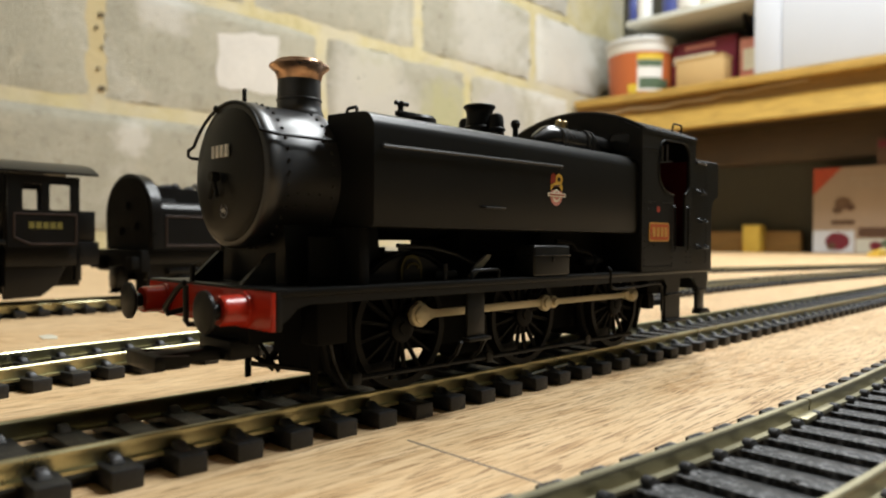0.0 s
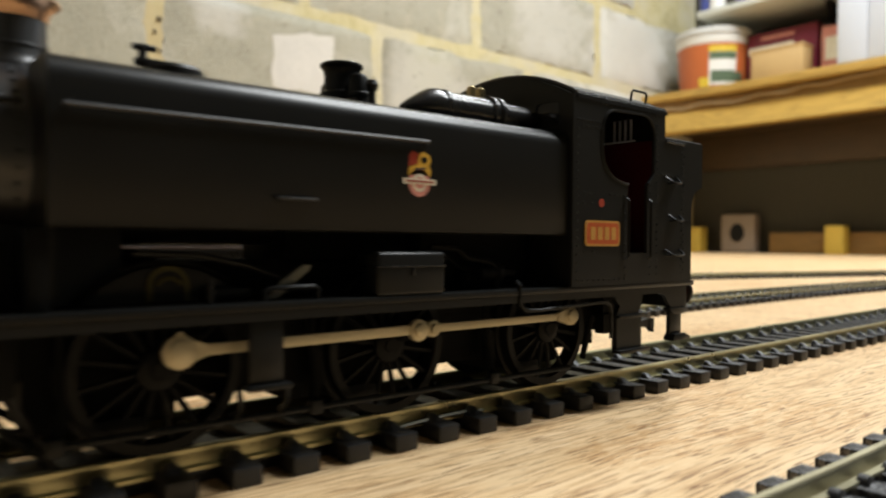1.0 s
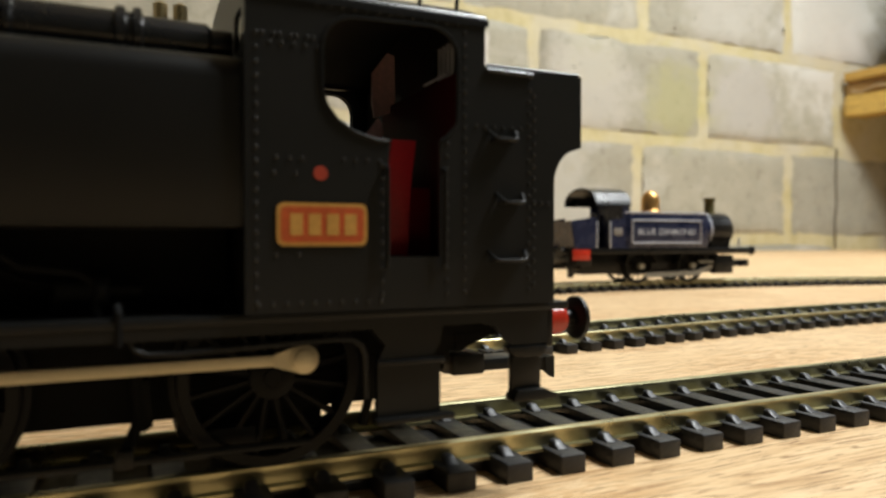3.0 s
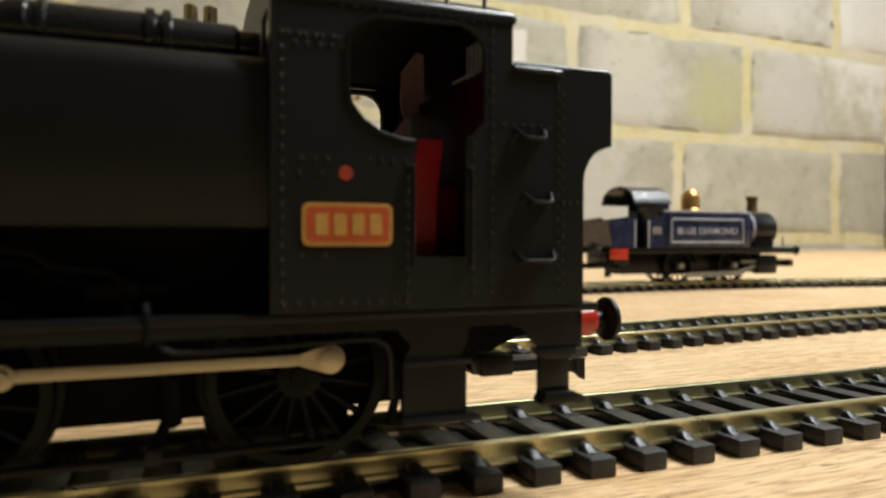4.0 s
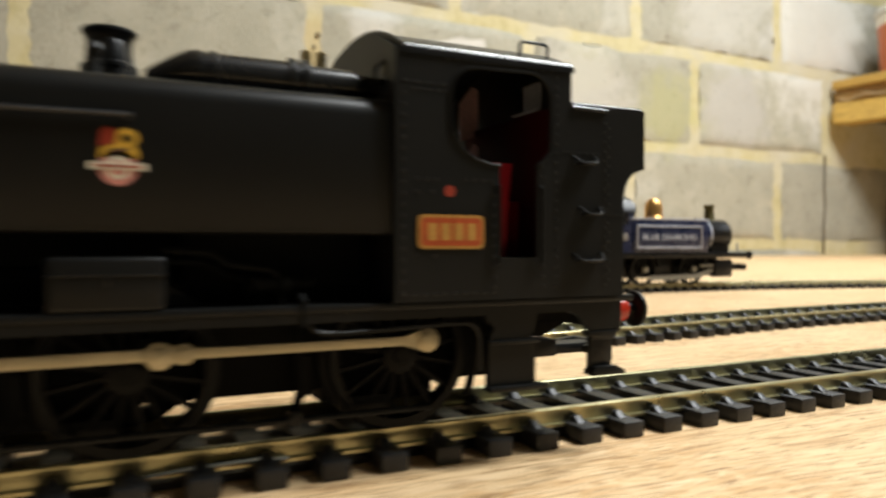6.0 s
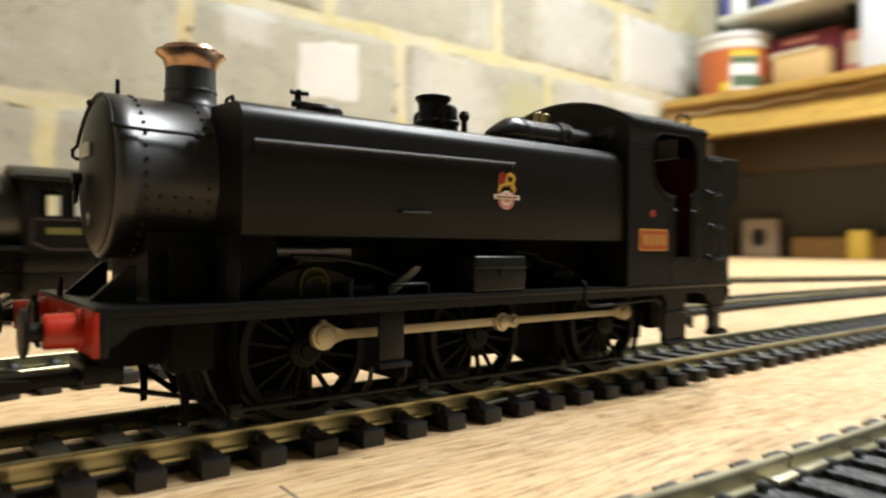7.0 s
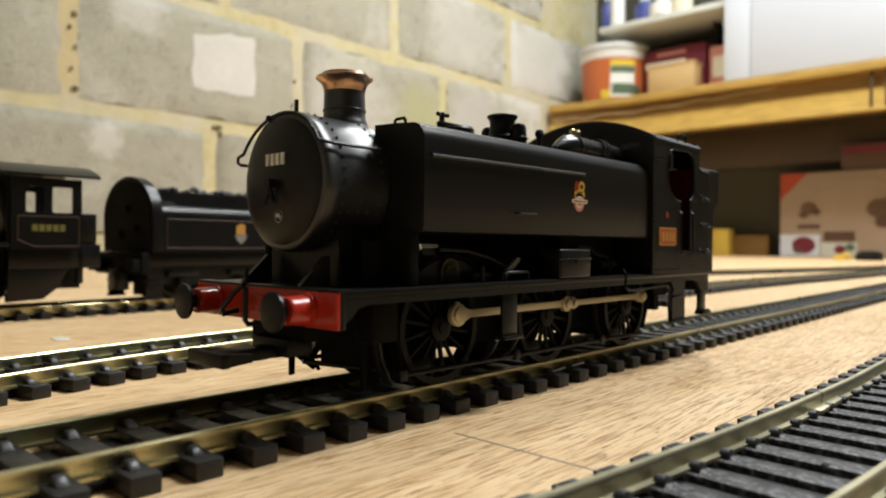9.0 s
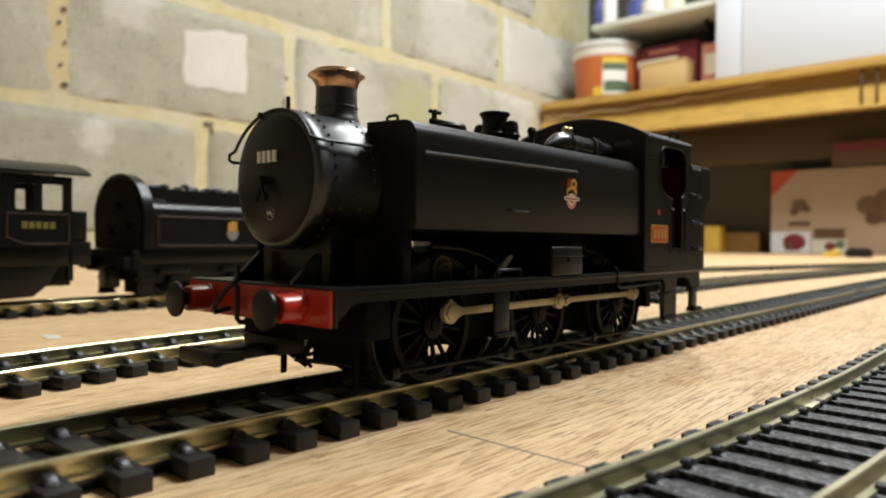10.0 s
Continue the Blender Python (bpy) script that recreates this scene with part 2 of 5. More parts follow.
def block_material():
    m, t, b = nodes_of("concrete_block")
    co = coords(t, "Object")
    world_co = t.nodes.new("ShaderNodeNewGeometry").outputs["Position"]
    f, c, big = noise_at(t, world_co, 160, 6, 0.7), noise_at(t, world_co, 14, 4), noise_at(t, world_co, 4.5, 4, 0.6, 0.6)
    base = ramp(t, c, ((0.25, (0.43, 0.415, 0.335)), (0.55, (0.495, 0.475, 0.385)), (0.8, (0.56, 0.54, 0.45))))
    base = mixed(t, 0.55, base, ramp(t, f, ((0.3, (0.70, 0.68, 0.64)), (0.7, (1, 1, 1)))), "MULTIPLY")
    pale = ramp(t, big, ((0.54, (0, 0, 0)), (0.68, (0.8, 0.8, 0.8))))
    base = mixed(t, pale, base, (0.61, 0.595, 0.52))
    smear = ramp(t, noise_at(t, world_co, 9, 6, 0.7, 0.8), ((0.56, (0, 0, 0)), (0.68, (0.5, 0.5, 0.5))))
    base = mixed(t, smear, base, (0.60, 0.55, 0.42))
    grime = ramp(t, noise_at(t, world_co, 38, 5, 0.7, 0.4), ((0.30, (0.62, 0.60, 0.56)), (0.44, (1, 1, 1))))
    base = mixed(t, 0.7, base, grime, "MULTIPLY")
    base = stained(t, base, world_co, (1.30, 1.28, 0.345), 0.11, (0.49, 0.475, 0.245), 22)
    base = stained(t, base, world_co, (1.06, 1.28, 0.43), 0.08, (0.49, 0.475, 0.30), 30)
    base = stained(t, base, world_co, (1.05, 1.28, 0.36), 0.15, (0.63, 0.605, 0.545), 30)
    base = stained(t, base, world_co, (0.95, 1.28, 0.10), 0.16, (0.62, 0.61, 0.55), 24)
    base = stained(t, base, world_co, (1.83, 1.28, 0.56), 0.26, (0.74, 0.73, 0.69), 18)
    base = stained(t, base, world_co, (1.45, 1.28, 0.60), 0.14, (0.62, 0.60, 0.54), 20)
    base = stained(t, base, world_co, (1.52, 1.28, 0.37), 0.13, (0.52, 0.50, 0.47), 20)
    base = stained(t, base, world_co, (0.56, 1.28, 0.455), 0.06, (0.66, 0.64, 0.585), 40)
    base = stained(t, base, world_co, (0.50, 1.28, 0.205), 0.035, (0.74, 0.72, 0.66), 60)
    pits = ramp(t, noise_at(t, world_co, 95, 4, 0.6), ((0.27, (0.25, 0.22, 0.17)), (0.34, (1, 1, 1))))
    base = mixed(t, 1.0, base, pits, "MULTIPLY")
    i = t.nodes.new("ShaderNodeObjectInfo").outputs["Random"]
    base = mixed(t, 1.0, base, ramp(t, i, ((0, (0.86, 0.85, 0.84)), (1, (1, 0.99, 0.97)))), "MULTIPLY")
    t.links.new(base, b.inputs["Base Color"])
    b.inputs["Roughness"].default_value = 0.9
    bumped(t, b, f, 0.8, 0.003)
    return m


BLOCK = block_material()


def mortar_material():
    m, t, b = nodes_of("yellow_sand_mortar")
    where = t.nodes.new("ShaderNodeNewGeometry").outputs["Position"]
    f, c, big = noise_at(t, where, 220, 5, 0.7), noise_at(t, where, 24, 5, 0.65), noise_at(t, where, 5, 4, 0.6, 0.5)
    base = ramp(t, c, ((0.28, (0.50, 0.43, 0.22)), (0.5, (0.61, 0.54, 0.31)), (0.75, (0.66, 0.60, 0.41))))
    base = mixed(t, ramp(t, big, ((0.45, (0, 0, 0)), (0.65, (0.8, 0.8, 0.8)))), base, (0.60, 0.56, 0.45))
    base = mixed(t, 0.4, base, ramp(t, f, ((0.3, (0.7, 0.68, 0.62)), (0.7, (1, 1, 1)))), "MULTIPLY")
    base = stained(t, base, where, (1.275, 1.28, 0.365), 0.12, (0.50, 0.47, 0.20), 26)
    base = stained(t, base, where, (0.449, 1.28, 0.36), 0.10, (0.54, 0.43, 0.22), 40)
    t.links.new(base, b.inputs["Base Color"])
    b.inputs["Roughness"].default_value = 0.9
    bumped(t, b, c, 0.5, 0.004)
    return m


MORTAR = mortar_material()
PATCH_WHITE = plain("white_filler_patch", (0.63, 0.60, 0.545), 0.85, vary=0.10, fine=200, coarse=15, bump=0.3, depth=0.001)
# pale shade chosen so unseen ceiling and west wall bounce fill light
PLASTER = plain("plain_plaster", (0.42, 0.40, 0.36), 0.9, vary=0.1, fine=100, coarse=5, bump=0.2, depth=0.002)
# darkened: holds the shade under the shelf and keeps reflections dark
DARK_WALL = plain("darkened_wall", (0.062, 0.059, 0.043), 0.9, vary=0.15, fine=100, coarse=6, bump=0.3, depth=0.002)


def pine(name, tint, per=20.0):
    m, t, b = nodes_of(name)
    co = coords(t)
    g = noise_at(t, mapped(t, co, (per * 3, per * 0.25, per * 3)), 3.0, 5, 0.6, 0.5)
    base = ramp(t, g, ((0.25, tuple(v * 0.62 for v in tint)), (0.55, tint), (0.8, tuple(min(1, v * 1.2) for v in tint))))
    t.links.new(base, b.inputs["Base Color"])
    b.inputs["Roughness"].default_value = 0.5
    bumped(t, b, g, 0.2, 0.001)
    return m


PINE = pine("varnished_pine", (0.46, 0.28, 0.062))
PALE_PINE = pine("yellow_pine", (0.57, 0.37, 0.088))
DARK_PINE = pine("darkened_timber", (0.07, 0.042, 0.017))
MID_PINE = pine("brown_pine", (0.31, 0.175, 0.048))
YELLOW_BLOCK = plain("yellow_timber_paint", (0.72, 0.50, 0.08), 0.5, vary=0.1, fine=300, coarse=30)
WHITE_SHELF = plain("white_board", (0.60, 0.61, 0.55), 0.45, vary=0.04, fine=200, coarse=8, bump=0.05)
WHITE_BOX = plain("white_laminate", (0.64, 0.68, 0.755), 0.4, vary=0.03, fine=200, coarse=6, bump=0.03)
BUCKET_WHITE = plain("bucket_white_plastic", (0.80, 0.79, 0.75), 0.35, vary=0.04, fine=300, coarse=20, bump=0.03)
LID_GREY = plain("translucent_lid_grey", (0.60, 0.60, 0.58), 0.35, vary=0.06, fine=300, coarse=20, bump=0.03)
LABEL_ORANGE = plain("label_orange", (0.50, 0.13, 0.035), 0.4, vary=0.08, fine=300, coarse=20, bump=0.03)
LABEL_GREEN = plain("label_green", (0.10, 0.15, 0.09), 0.4)
LABEL_YELLOW = plain("label_yellow", (0.70, 0.50, 0.05), 0.4)
MAROON = plain("maroon_card", (0.16, 0.012, 0.03), 0.45, vary=0.1, fine=300, coarse=20, bump=0.05)
CARD_BROWN = plain("brown_cardboard", (0.55, 0.37, 0.16), 0.75, vary=0.08, fine=300, coarse=20, bump=0.1)
CARD_PRINT = plain("printed_card_beige", (0.38, 0.29, 0.22), 0.5, vary=0.08, fine=200, coarse=12, bump=0.05)
CABLE_BROWN = plain("dusty_brown_cable", (0.36, 0.25, 0.13), 0.5)
DARK_PRINT = plain("dark_print", (0.10, 0.05, 0.03), 0.5)
BLUE_PRINT = plain("blue_print", (0.06, 0.08, 0.28), 0.4)

# ---------------------------------------------------------------- building helpers: all in millimetres


def finish(bm, mm=True, smooth=35):
    if mm:
        bmesh.ops.scale(bm, vec=(0.001,) * 3, verts=bm.verts)
    bmesh.ops.recalc_face_normals(bm, faces=bm.faces)
    mesh = bpy.data.meshes.new("mesh")
    bm.to_mesh(mesh)
    bm.free()
    if smooth:
        mesh.shade_smooth()
        mesh.set_sharp_from_angle(angle=radians(smooth))
    return mesh


def part(name, bm, material, parent=None, label="", smooth=35):
    mesh = finish(bm, smooth=smooth)
    mesh.materials.append(material)
    ob = new(name, mesh)
    if parent:
        ob.parent = parent
    if label:
        ob["label"] = label
    return ob


def thing(name, m, label, category, group="", kind=""):
    ob = new(name)
    ob.empty_display_size = 0.01
    ob.matrix_world = m
    return tagged(ob, label, category, group, kind)


def place(x, y, z, turn=0):
    return pose(x / 1000, y / 1000, z / 1000, 0, 0, turn)


def B():
    return bmesh.new()


def box(bm, x0, x1, y0, y1, z0, z1, bevel=0.0, segs=2):
    m = Matrix.Translation(((x0 + x1) / 2, (y0 + y1) / 2, (z0 + z1) / 2)) @ Matrix.Diagonal((abs(x1 - x0), abs(y1 - y0), abs(z1 - z0), 1))
    v = bmesh.ops.create_cube(bm, size=1, matrix=m)["verts"]
    if bevel:
        edges = list({e for w in v for e in w.link_edges})
        bmesh.ops.bevel(bm, geom=edges, offset=bevel, segments=segs, affect="EDGES", profile=0.5)
    return bm


def along(axis):
    return {"x": Matrix.Rotation(radians(90), 4, "Y"), "y": Matrix.Rotation(radians(-90), 4, "X"), "z": Matrix.Identity(4)}[axis]


def lathe(bm, centre, axis, profile, n=32):
    """profile: (distance along the axis, radius) from start to end."""
    m = Matrix.Translation(centre) @ along(axis)
    rings = []
    for h, r in profile:
        if r < 1e-6:
            rings.append([bm.verts.new(m @ Vector((0, 0, h)))])
        else:
            rings.append([bm.verts.new(m @ Vector((r * math.cos(2 * math.pi * k / n), r * math.sin(2 * math.pi * k / n), h))) for k in range(n)])
    for a, b in zip(rings, rings[1:]):
        for k in range(n):
            q = [a[k % len(a)], a[(k + 1) % len(a)], b[(k + 1) % len(b)], b[k % len(b)]]
            q = list(dict.fromkeys(q))
            if len(q) > 2:
                bm.faces.new(q)
    for ring, closed in ((rings[0], profile[0][1] > 1e-6), (rings[-1], profile[-1][1] > 1e-6)):
        if closed:
            bm.faces.new(ring)
    return bm


def rod(bm, a, b, r, n=10):
    a, b = Vector(a), Vector(b)
    d = b - a
    m = Matrix.Translation((a + b) / 2) @ d.to_track_quat("Z", "Y").to_matrix().to_4x4()
    bmesh.ops.create_cone(bm, cap_ends=True, segments=n, radius1=r, radius2=r, depth=d.length, matrix=m)
    return bm


def ball(bm, c, r, n=10):
    bmesh.ops.create_uvsphere(bm, u_segments=n, v_segments=max(5, n // 2), radius=r, matrix=Matrix.Translation(c))
    return bm


def tube(bm, pts, r, n=8):
    pts = [Vector(p) for p in pts]
    rings, up = [], None
    for i, p in enumerate(pts):
        d = (pts[min(i + 1, len(pts) - 1)] - pts[max(i - 1, 0)]).normalized()
        if up is None:
            up = d.orthogonal().normalized()
        up = (up - d * up.dot(d)).normalized()
        side = d.cross(up)
        rings.append([bm.verts.new(p + r * (math.cos(2 * math.pi * k / n) * up + math.sin(2 * math.pi * k / n) * side)) for k in range(n)])
    for a, b in zip(rings, rings[1:]):
        for k in range(n):
            bm.faces.new((a[k], a[(k + 1) % n], b[(k + 1) % n], b[k]))
    bm.faces.new(rings[0])
    bm.faces.new(rings[-1])
    return bm


def prism(bm, pts, plane, a, b, bevel=0.0):
    """A polygon in the plane 'xz', 'yz' or 'xy', drawn out along the third axis from a to b."""
    put = {"xz": lambda u, w, d: (u, d, w), "yz": lambda u, w, d: (d, u, w), "xy": lambda u, w, d: (u, w, d)}[plane]
    lo = [bm.verts.new(put(u, w, a)) for u, w in pts]
    hi = [bm.verts.new(put(u, w, b)) for u, w in pts]
    n = len(pts)
    faces = [bm.faces.new(lo), bm.faces.new(hi)]
    for k in range(n):
        faces.append(bm.faces.new((lo[k], lo[(k + 1) % n], hi[(k + 1) % n], hi[k])))
    if bevel:
        edges = list({e for f in faces[:2] for e in f.edges})
        bmesh.ops.bevel(bm, geom=edges, offset=bevel, segments=2, affect="EDGES", profile=0.5)
    return bm


def pierced(bm, outer, holes, plane, a, b):
    """A plate with holes: outline and holes in the plane, from a to b along the third axis."""
    put = {"xz": lambda u, w, d: (u, d, w), "yz": lambda u, w, d: (d, u, w), "xy": lambda u, w, d: (u, w, d)}[plane]
    sides, edges = [], []
    for loop in (outer, *holes):
        lo = [bm.verts.new(put(u, w, a)) for u, w in loop]
        hi = [bm.verts.new(put(u, w, b)) for u, w in loop]
        sides.append((lo, hi))
    for which in (0, 1):
        es = []
        for s in sides:
            ring = s[which]
            es += [bm.edges.new((ring[k], ring[(k + 1) % len(ring)])) for k in range(len(ring))]
        bmesh.ops.triangle_fill(bm, use_beauty=True, use_dissolve=False, edges=es)
    for lo, hi in sides:
        for k in range(len(lo)):
            bm.faces.new((lo[k], lo[(k + 1) % len(lo)], hi[(k + 1) % len(lo)], hi[k]))
    return bm


def arc(cx, cy, r, a0, a1, n=8, ry=None):
    ry = r if ry is None else ry
    return [(cx + r * math.cos(radians(a0 + (a1 - a0) * k / n)), cy + ry * math.sin(radians(a0 + (a1 - a0) * k / n))) for k in range(n + 1)]


def round_rect(x0, x1, y0, y1, r, n=5):
    return (arc(x1 - r, y1 - r, r, 0, 90, n) + arc(x0 + r, y1 - r, r, 90, 180, n) + arc(x0 + r, y0 + r, r, 180, 270, n) + arc(x1 - r, y0 + r, r, 270, 360, n))


def smooth_path(pts, step=6.0):
    """A Catmull-Rom curve through plan points."""
    pts = [Vector((*p, 0)) for p in pts]
    pts = [2 * pts[0] - pts[1]] + pts + [2 * pts[-1] - pts[-2]]
    out = []
    for a, b, c, d in zip(pts, pts[1:], pts[2:], pts[3:]):
        n = max(1, int((c - b).length / step))
        for k in range(n):
            u = k / n
            out.append(0.5 * (2 * b + (c - a) * u + (2 * a - 5 * b + 4 * c - d) * u ** 2 + (3 * b - a - 3 * c + d) * u ** 3))
    out.append(pts[-2])
    return out

# ---------------------------------------------------------------- the setting
NORTH, EAST, WEST, SOUTH, CEILING, FLOOR = 1286.0, 2180.0, -1500.0, -1500.0, 1690.0, -900.0

floor = part("floor", box(B(), WEST - 100, EAST + 100, SOUTH - 100, NORTH + 100, FLOOR - 50, FLOOR), DARK_WALL)
tagged(floor, "dark bare concrete shed floor below the layout", "floor", kind="structure")
ceiling = part("ceiling", box(B(), WEST - 100, EAST + 100, SOUTH - 100, NORTH + 100, CEILING, CEILING + 50), PLASTER)
tagged(ceiling, "unseen plain shed ceiling, pale to bounce fill light", "ceiling", kind="structure")
# unseen wall, made dark so the engine's side has little to reflect
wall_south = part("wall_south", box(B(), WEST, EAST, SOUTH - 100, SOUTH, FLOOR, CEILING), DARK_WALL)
tagged(wall_south, "unseen shed wall, darkened to keep the engine's reflections dark", "wall", kind="structure")
wall_west = part("wall_west", box(B(), WEST - 100, WEST, SOUTH, NORTH, FLOOR, CEILING), PLASTER)
tagged(wall_west, "unseen plain shed wall, pale to bounce fill light", "wall", kind="structure")
# shade under the shelf is put into this wall's colour
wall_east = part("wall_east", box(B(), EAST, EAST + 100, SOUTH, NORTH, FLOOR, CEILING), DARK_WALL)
tagged(wall_east, "end wall behind the shelf, darkened in colour for the shelf's shade", "wall", kind="structure")
wall_north = part("wall_north", box(B(), WEST, EAST, NORTH, NORTH + 100, FLOOR, CEILING), MORTAR)
tagged(wall_north, "grey concrete block wall with wide yellow mortar joints", "wall", kind="structure")

layout_board = part("layout_board", box(B(), WEST, EAST, -60, NORTH, -18, 0), BOARD)
tagged(layout_board, "pale oak-faced plywood board carrying the model railway", "board", kind="structure")
board_frame = part("board_frame", box(B(), WEST + 40, EAST - 40, -55, -10, FLOOR, -18), DARK_PINE)
tagged(board_frame, "timber trestle front under the board", "frame", kind="structure")
pencil = part("pencil_line", prism(B(), [(62.1, 46.5), (62.5, 46.5), (63.5, 72.5), (63.1, 72.5)], "xy", 0.0, 0.03), PENCIL, layout_board)

# ---------------------------------------------------------------- track: code-100 rail on plastic sleepers
GAUGE_HALF = 8.7
RAIL_PROFILE = [(-1.2, 0), (1.2, 0), (1.2, 0.4), (0.42, 0.5), (0.38, 1.55), (0.5, 1.8), (0.5, 2.35), (0.36, 2.55), (-0.36, 2.55), (-0.5, 2.35), (-0.5, 1.8), (-0.38, 1.55), (-0.42, 0.5), (-1.2, 0.4)]
RAIL_FOOT = 1.75


def sleeper_mesh(half, material, chair, w=1.75, top=2.3, worn=False):
    """A bevelled sleeper with four rounded rail chairs: sloping tongues, or worn half discs on low pads."""
    bm = B()
    box(bm, -w, w, -half, half, 0, top, 0.22, 2)
    body = set(bm.faces)
    h = 1.15 if worn else 3.3 - top
    square = 1.0 if worn else 0.55
    outline = [(math.copysign(abs(math.cos(radians(a))) ** square, math.cos(radians(a))), math.sin(radians(a)) ** square if 0 < a < 180 else 0.0) for a in range(0, 181, 20)]
    rings = ((-0.75, 1.15, h), (0.3, 1.15, h), (0.42, 1.05, h * 0.86), (0.55, 0.95, 0.42), (0.95, 0.95, 0.3), (1.15, 0.9, 0.14)) if worn else ((-0.75, 0.8, h), (-0.1, 0.8, h - 0.02), (0.2, 0.8, h * 0.86), (0.5, 0.8, h * 0.56), (0.85, 0.78, h * 0.34), (1.25, 0.76, 0.16))
    for s in (-1, 1):
        for side in (-1, 1):
            y = s * GAUGE_HALF + side * 1.6
            ends = [[bm.verts.new((r * u, y + side * o, top - 0.1 + k * v)) for u, v in outline] for o, r, k in rings]
            for p, q in zip(ends, ends[1:]):
                for k in range(len(p)):
                    bm.faces.new((p[k], p[(k + 1) % len(p)], q[(k + 1) % len(p)], q[k]))
            bm.faces.new(ends[0])
            bm.faces.new(ends[-1])
    for f in bm.faces:
        f.material_index = 0 if f in body else 1
    mesh = finish(bm, smooth=40)
    mesh.materials.append(material)
    mesh.materials.append(chair)
    return mesh


SLEEPER_MESH = sleeper_mesh(13.9, SLEEPER, CHAIR_PLASTIC)
WORN_MESH = sleeper_mesh(14.9, WORN_SLEEPER, WORN_CHAIR, 1.9, 1.75, True)


# flat dark strip added between the rails, so sleeper gaps come out black
GAP_PROFILE = [(-8.6, -1.75), (8.6, -1.75), (8.6, -0.85), (-8.6, -0.85)]


def rail(path, offset, parent, name="rail", material=RAIL_METAL, profile=RAIL_PROFILE):
    bm = B()
    rings = []
    for i, p in enumerate(path):
        d = (path[min(i + 1, len(path) - 1)] - path[max(i - 1, 0)]).normalized()
        side = Vector((-d.y, d.x, 0))
        rings.append([bm.verts.new(p + side * (offset + u) + Vector((0, 0, RAIL_FOOT + w))) for u, w in profile])
    n = len(profile)
    for a, b in zip(rings, rings[1:]):
        for k in range(n):
            bm.faces.new((a[k], a[(k + 1) % n], b[(k + 1) % n], b[k]))
    bm.faces.new(rings[0])
    bm.faces.new(rings[-1])
    return part(name, bm, material, parent, smooth=30)


def track(label, points, pitch, start=0.0, mesh=SLEEPER_MESH, breaks=(), metal=RAIL_METAL):
    t = thing("railway_track", place(0, 0, 0), label, "track", "tracks on the board")
    path = smooth_path(points)
    for s in (-1, 1):
        run = [p for p in path]
        for x in breaks:
            k = min(range(len(run)), key=lambda i: abs(run[i].x - x))
            cut = run[k]
            on = (run[k + 1] - cut).normalized()
            rail(run[:k + 1], s * GAUGE_HALF, t, "rail", metal)
            run = [cut + on * 0.7] + run[k + 1:]
        rail(run, s * GAUGE_HALF, t, "rail", metal)
    rail(path, 0.0, t, "web_strip", SLEEPER, GAP_PROFILE)
    want, run = start, 0.0
    for a, b in zip(path, path[1:]):
        length = (b - a).length
        while want <= run + length:
            p = a + (b - a) * ((want - run) / length)
            ob = new("sleeper", mesh)
            ob.parent = t
            ob.matrix_local = pose(p.x / 1000, p.y / 1000, 0, 0, 0, math.degrees(math.atan2(b.y - a.y, b.x - a.x)))
            want += pitch
        run += length
    return t


AXIS = 93.1
main_track = track("straight brass-railed track with black plastic sleepers under the tank engine", [(-120, AXIS), (50, AXIS), (250, AXIS), (420, AXIS + 1), (700, AXIS + 3), (1300, AXIS + 8)], 7.33, 2.43)
second_track = track("curving brass-railed track with black plastic sleepers behind the main line",
                     [(-180, 90), (-90, 119), (-30, 137), (0, 144.5), (40, 154), (60, 157.5), (90, 160.5), (150, 163), (219, 166), (290, 173), (340, 176), (440, 177), (550, 173), (655, 166), (850, 158), (1100, 150), (1400, 145)], 7.38, 2.0, SLEEPER_MESH, (4,))
third_track = track("brass-railed siding track curving behind, holding the other engines",
                    [(-200, 281), (-60, 282), (40, 283), (120, 287), (220, 304), (300, 320), (370, 327), (440, 324), (520, 311), (600, 290), (700, 262), (850, 228), (1100, 190), (1400, 165)], 7.38, 1.0)
front_track = track("curved brass-railed track with worn black sleepers along the board front",
                    [(-160, 76)] + [(x, 36 - GAUGE_HALF + (x - 145) ** 2 / 1710) for x in range(-120, 150, 30)] + [(145, 27.3), (260, 27.0), (500, 27.0)], 7.32, 3.0, WORN_MESH, (111,), DULL_RAIL)

silver = part("rail_joiner", tube(B(), [(103.0, 83.6, 1.9), (107, 83.2, 2.3), (112, 83.1, 2.5), (116, 83.2, 2.5), (119.5, 83.5, 2.1)], 0.42, 8), BRIGHT_METAL, main_track, "bright bent steel joiner wire")
part("rail_joiner", tube(B(), [(54, 148.6, 2.2), (57, 149.0, 2.5), (63, 150.0, 2.6), (69, 151.0, 2.5), (72, 151.5, 2.2)], 0.5, 8), BRIGHT_METAL, second_track, "bright steel rail joiner")
part("nail_hole", lathe(B(), (78.3, 28.2, 0), "z", [(1.6, 0.55), (1.84, 0.55), (1.84, 0.35), (1.7, 0.3), (1.7, 0)], 12), CHASSIS_BLACK, front_track)
joiner = part("rail_joiner", box(B(), 104, 117, 35.0, 37.4, 1.7, 2.6, 0.35), DULL_RAIL, front_track, "folded metal rail joiner")

# ---------------------------------------------------------------- the pannier tank engine; lengths from its front beam, heights from the board
engine = thing("tank_engine_model", place(44.4, AXIS, 0), "satin black model pannier tank engine with copper chimney cap", "model locomotive")
E = engine
HALF, TANK_HALF = 18.3, 17.5


def mirrored(fn):
    for s in (-1, 1):
        fn(s)


# footplate, valances, buffer beams
bm = B()
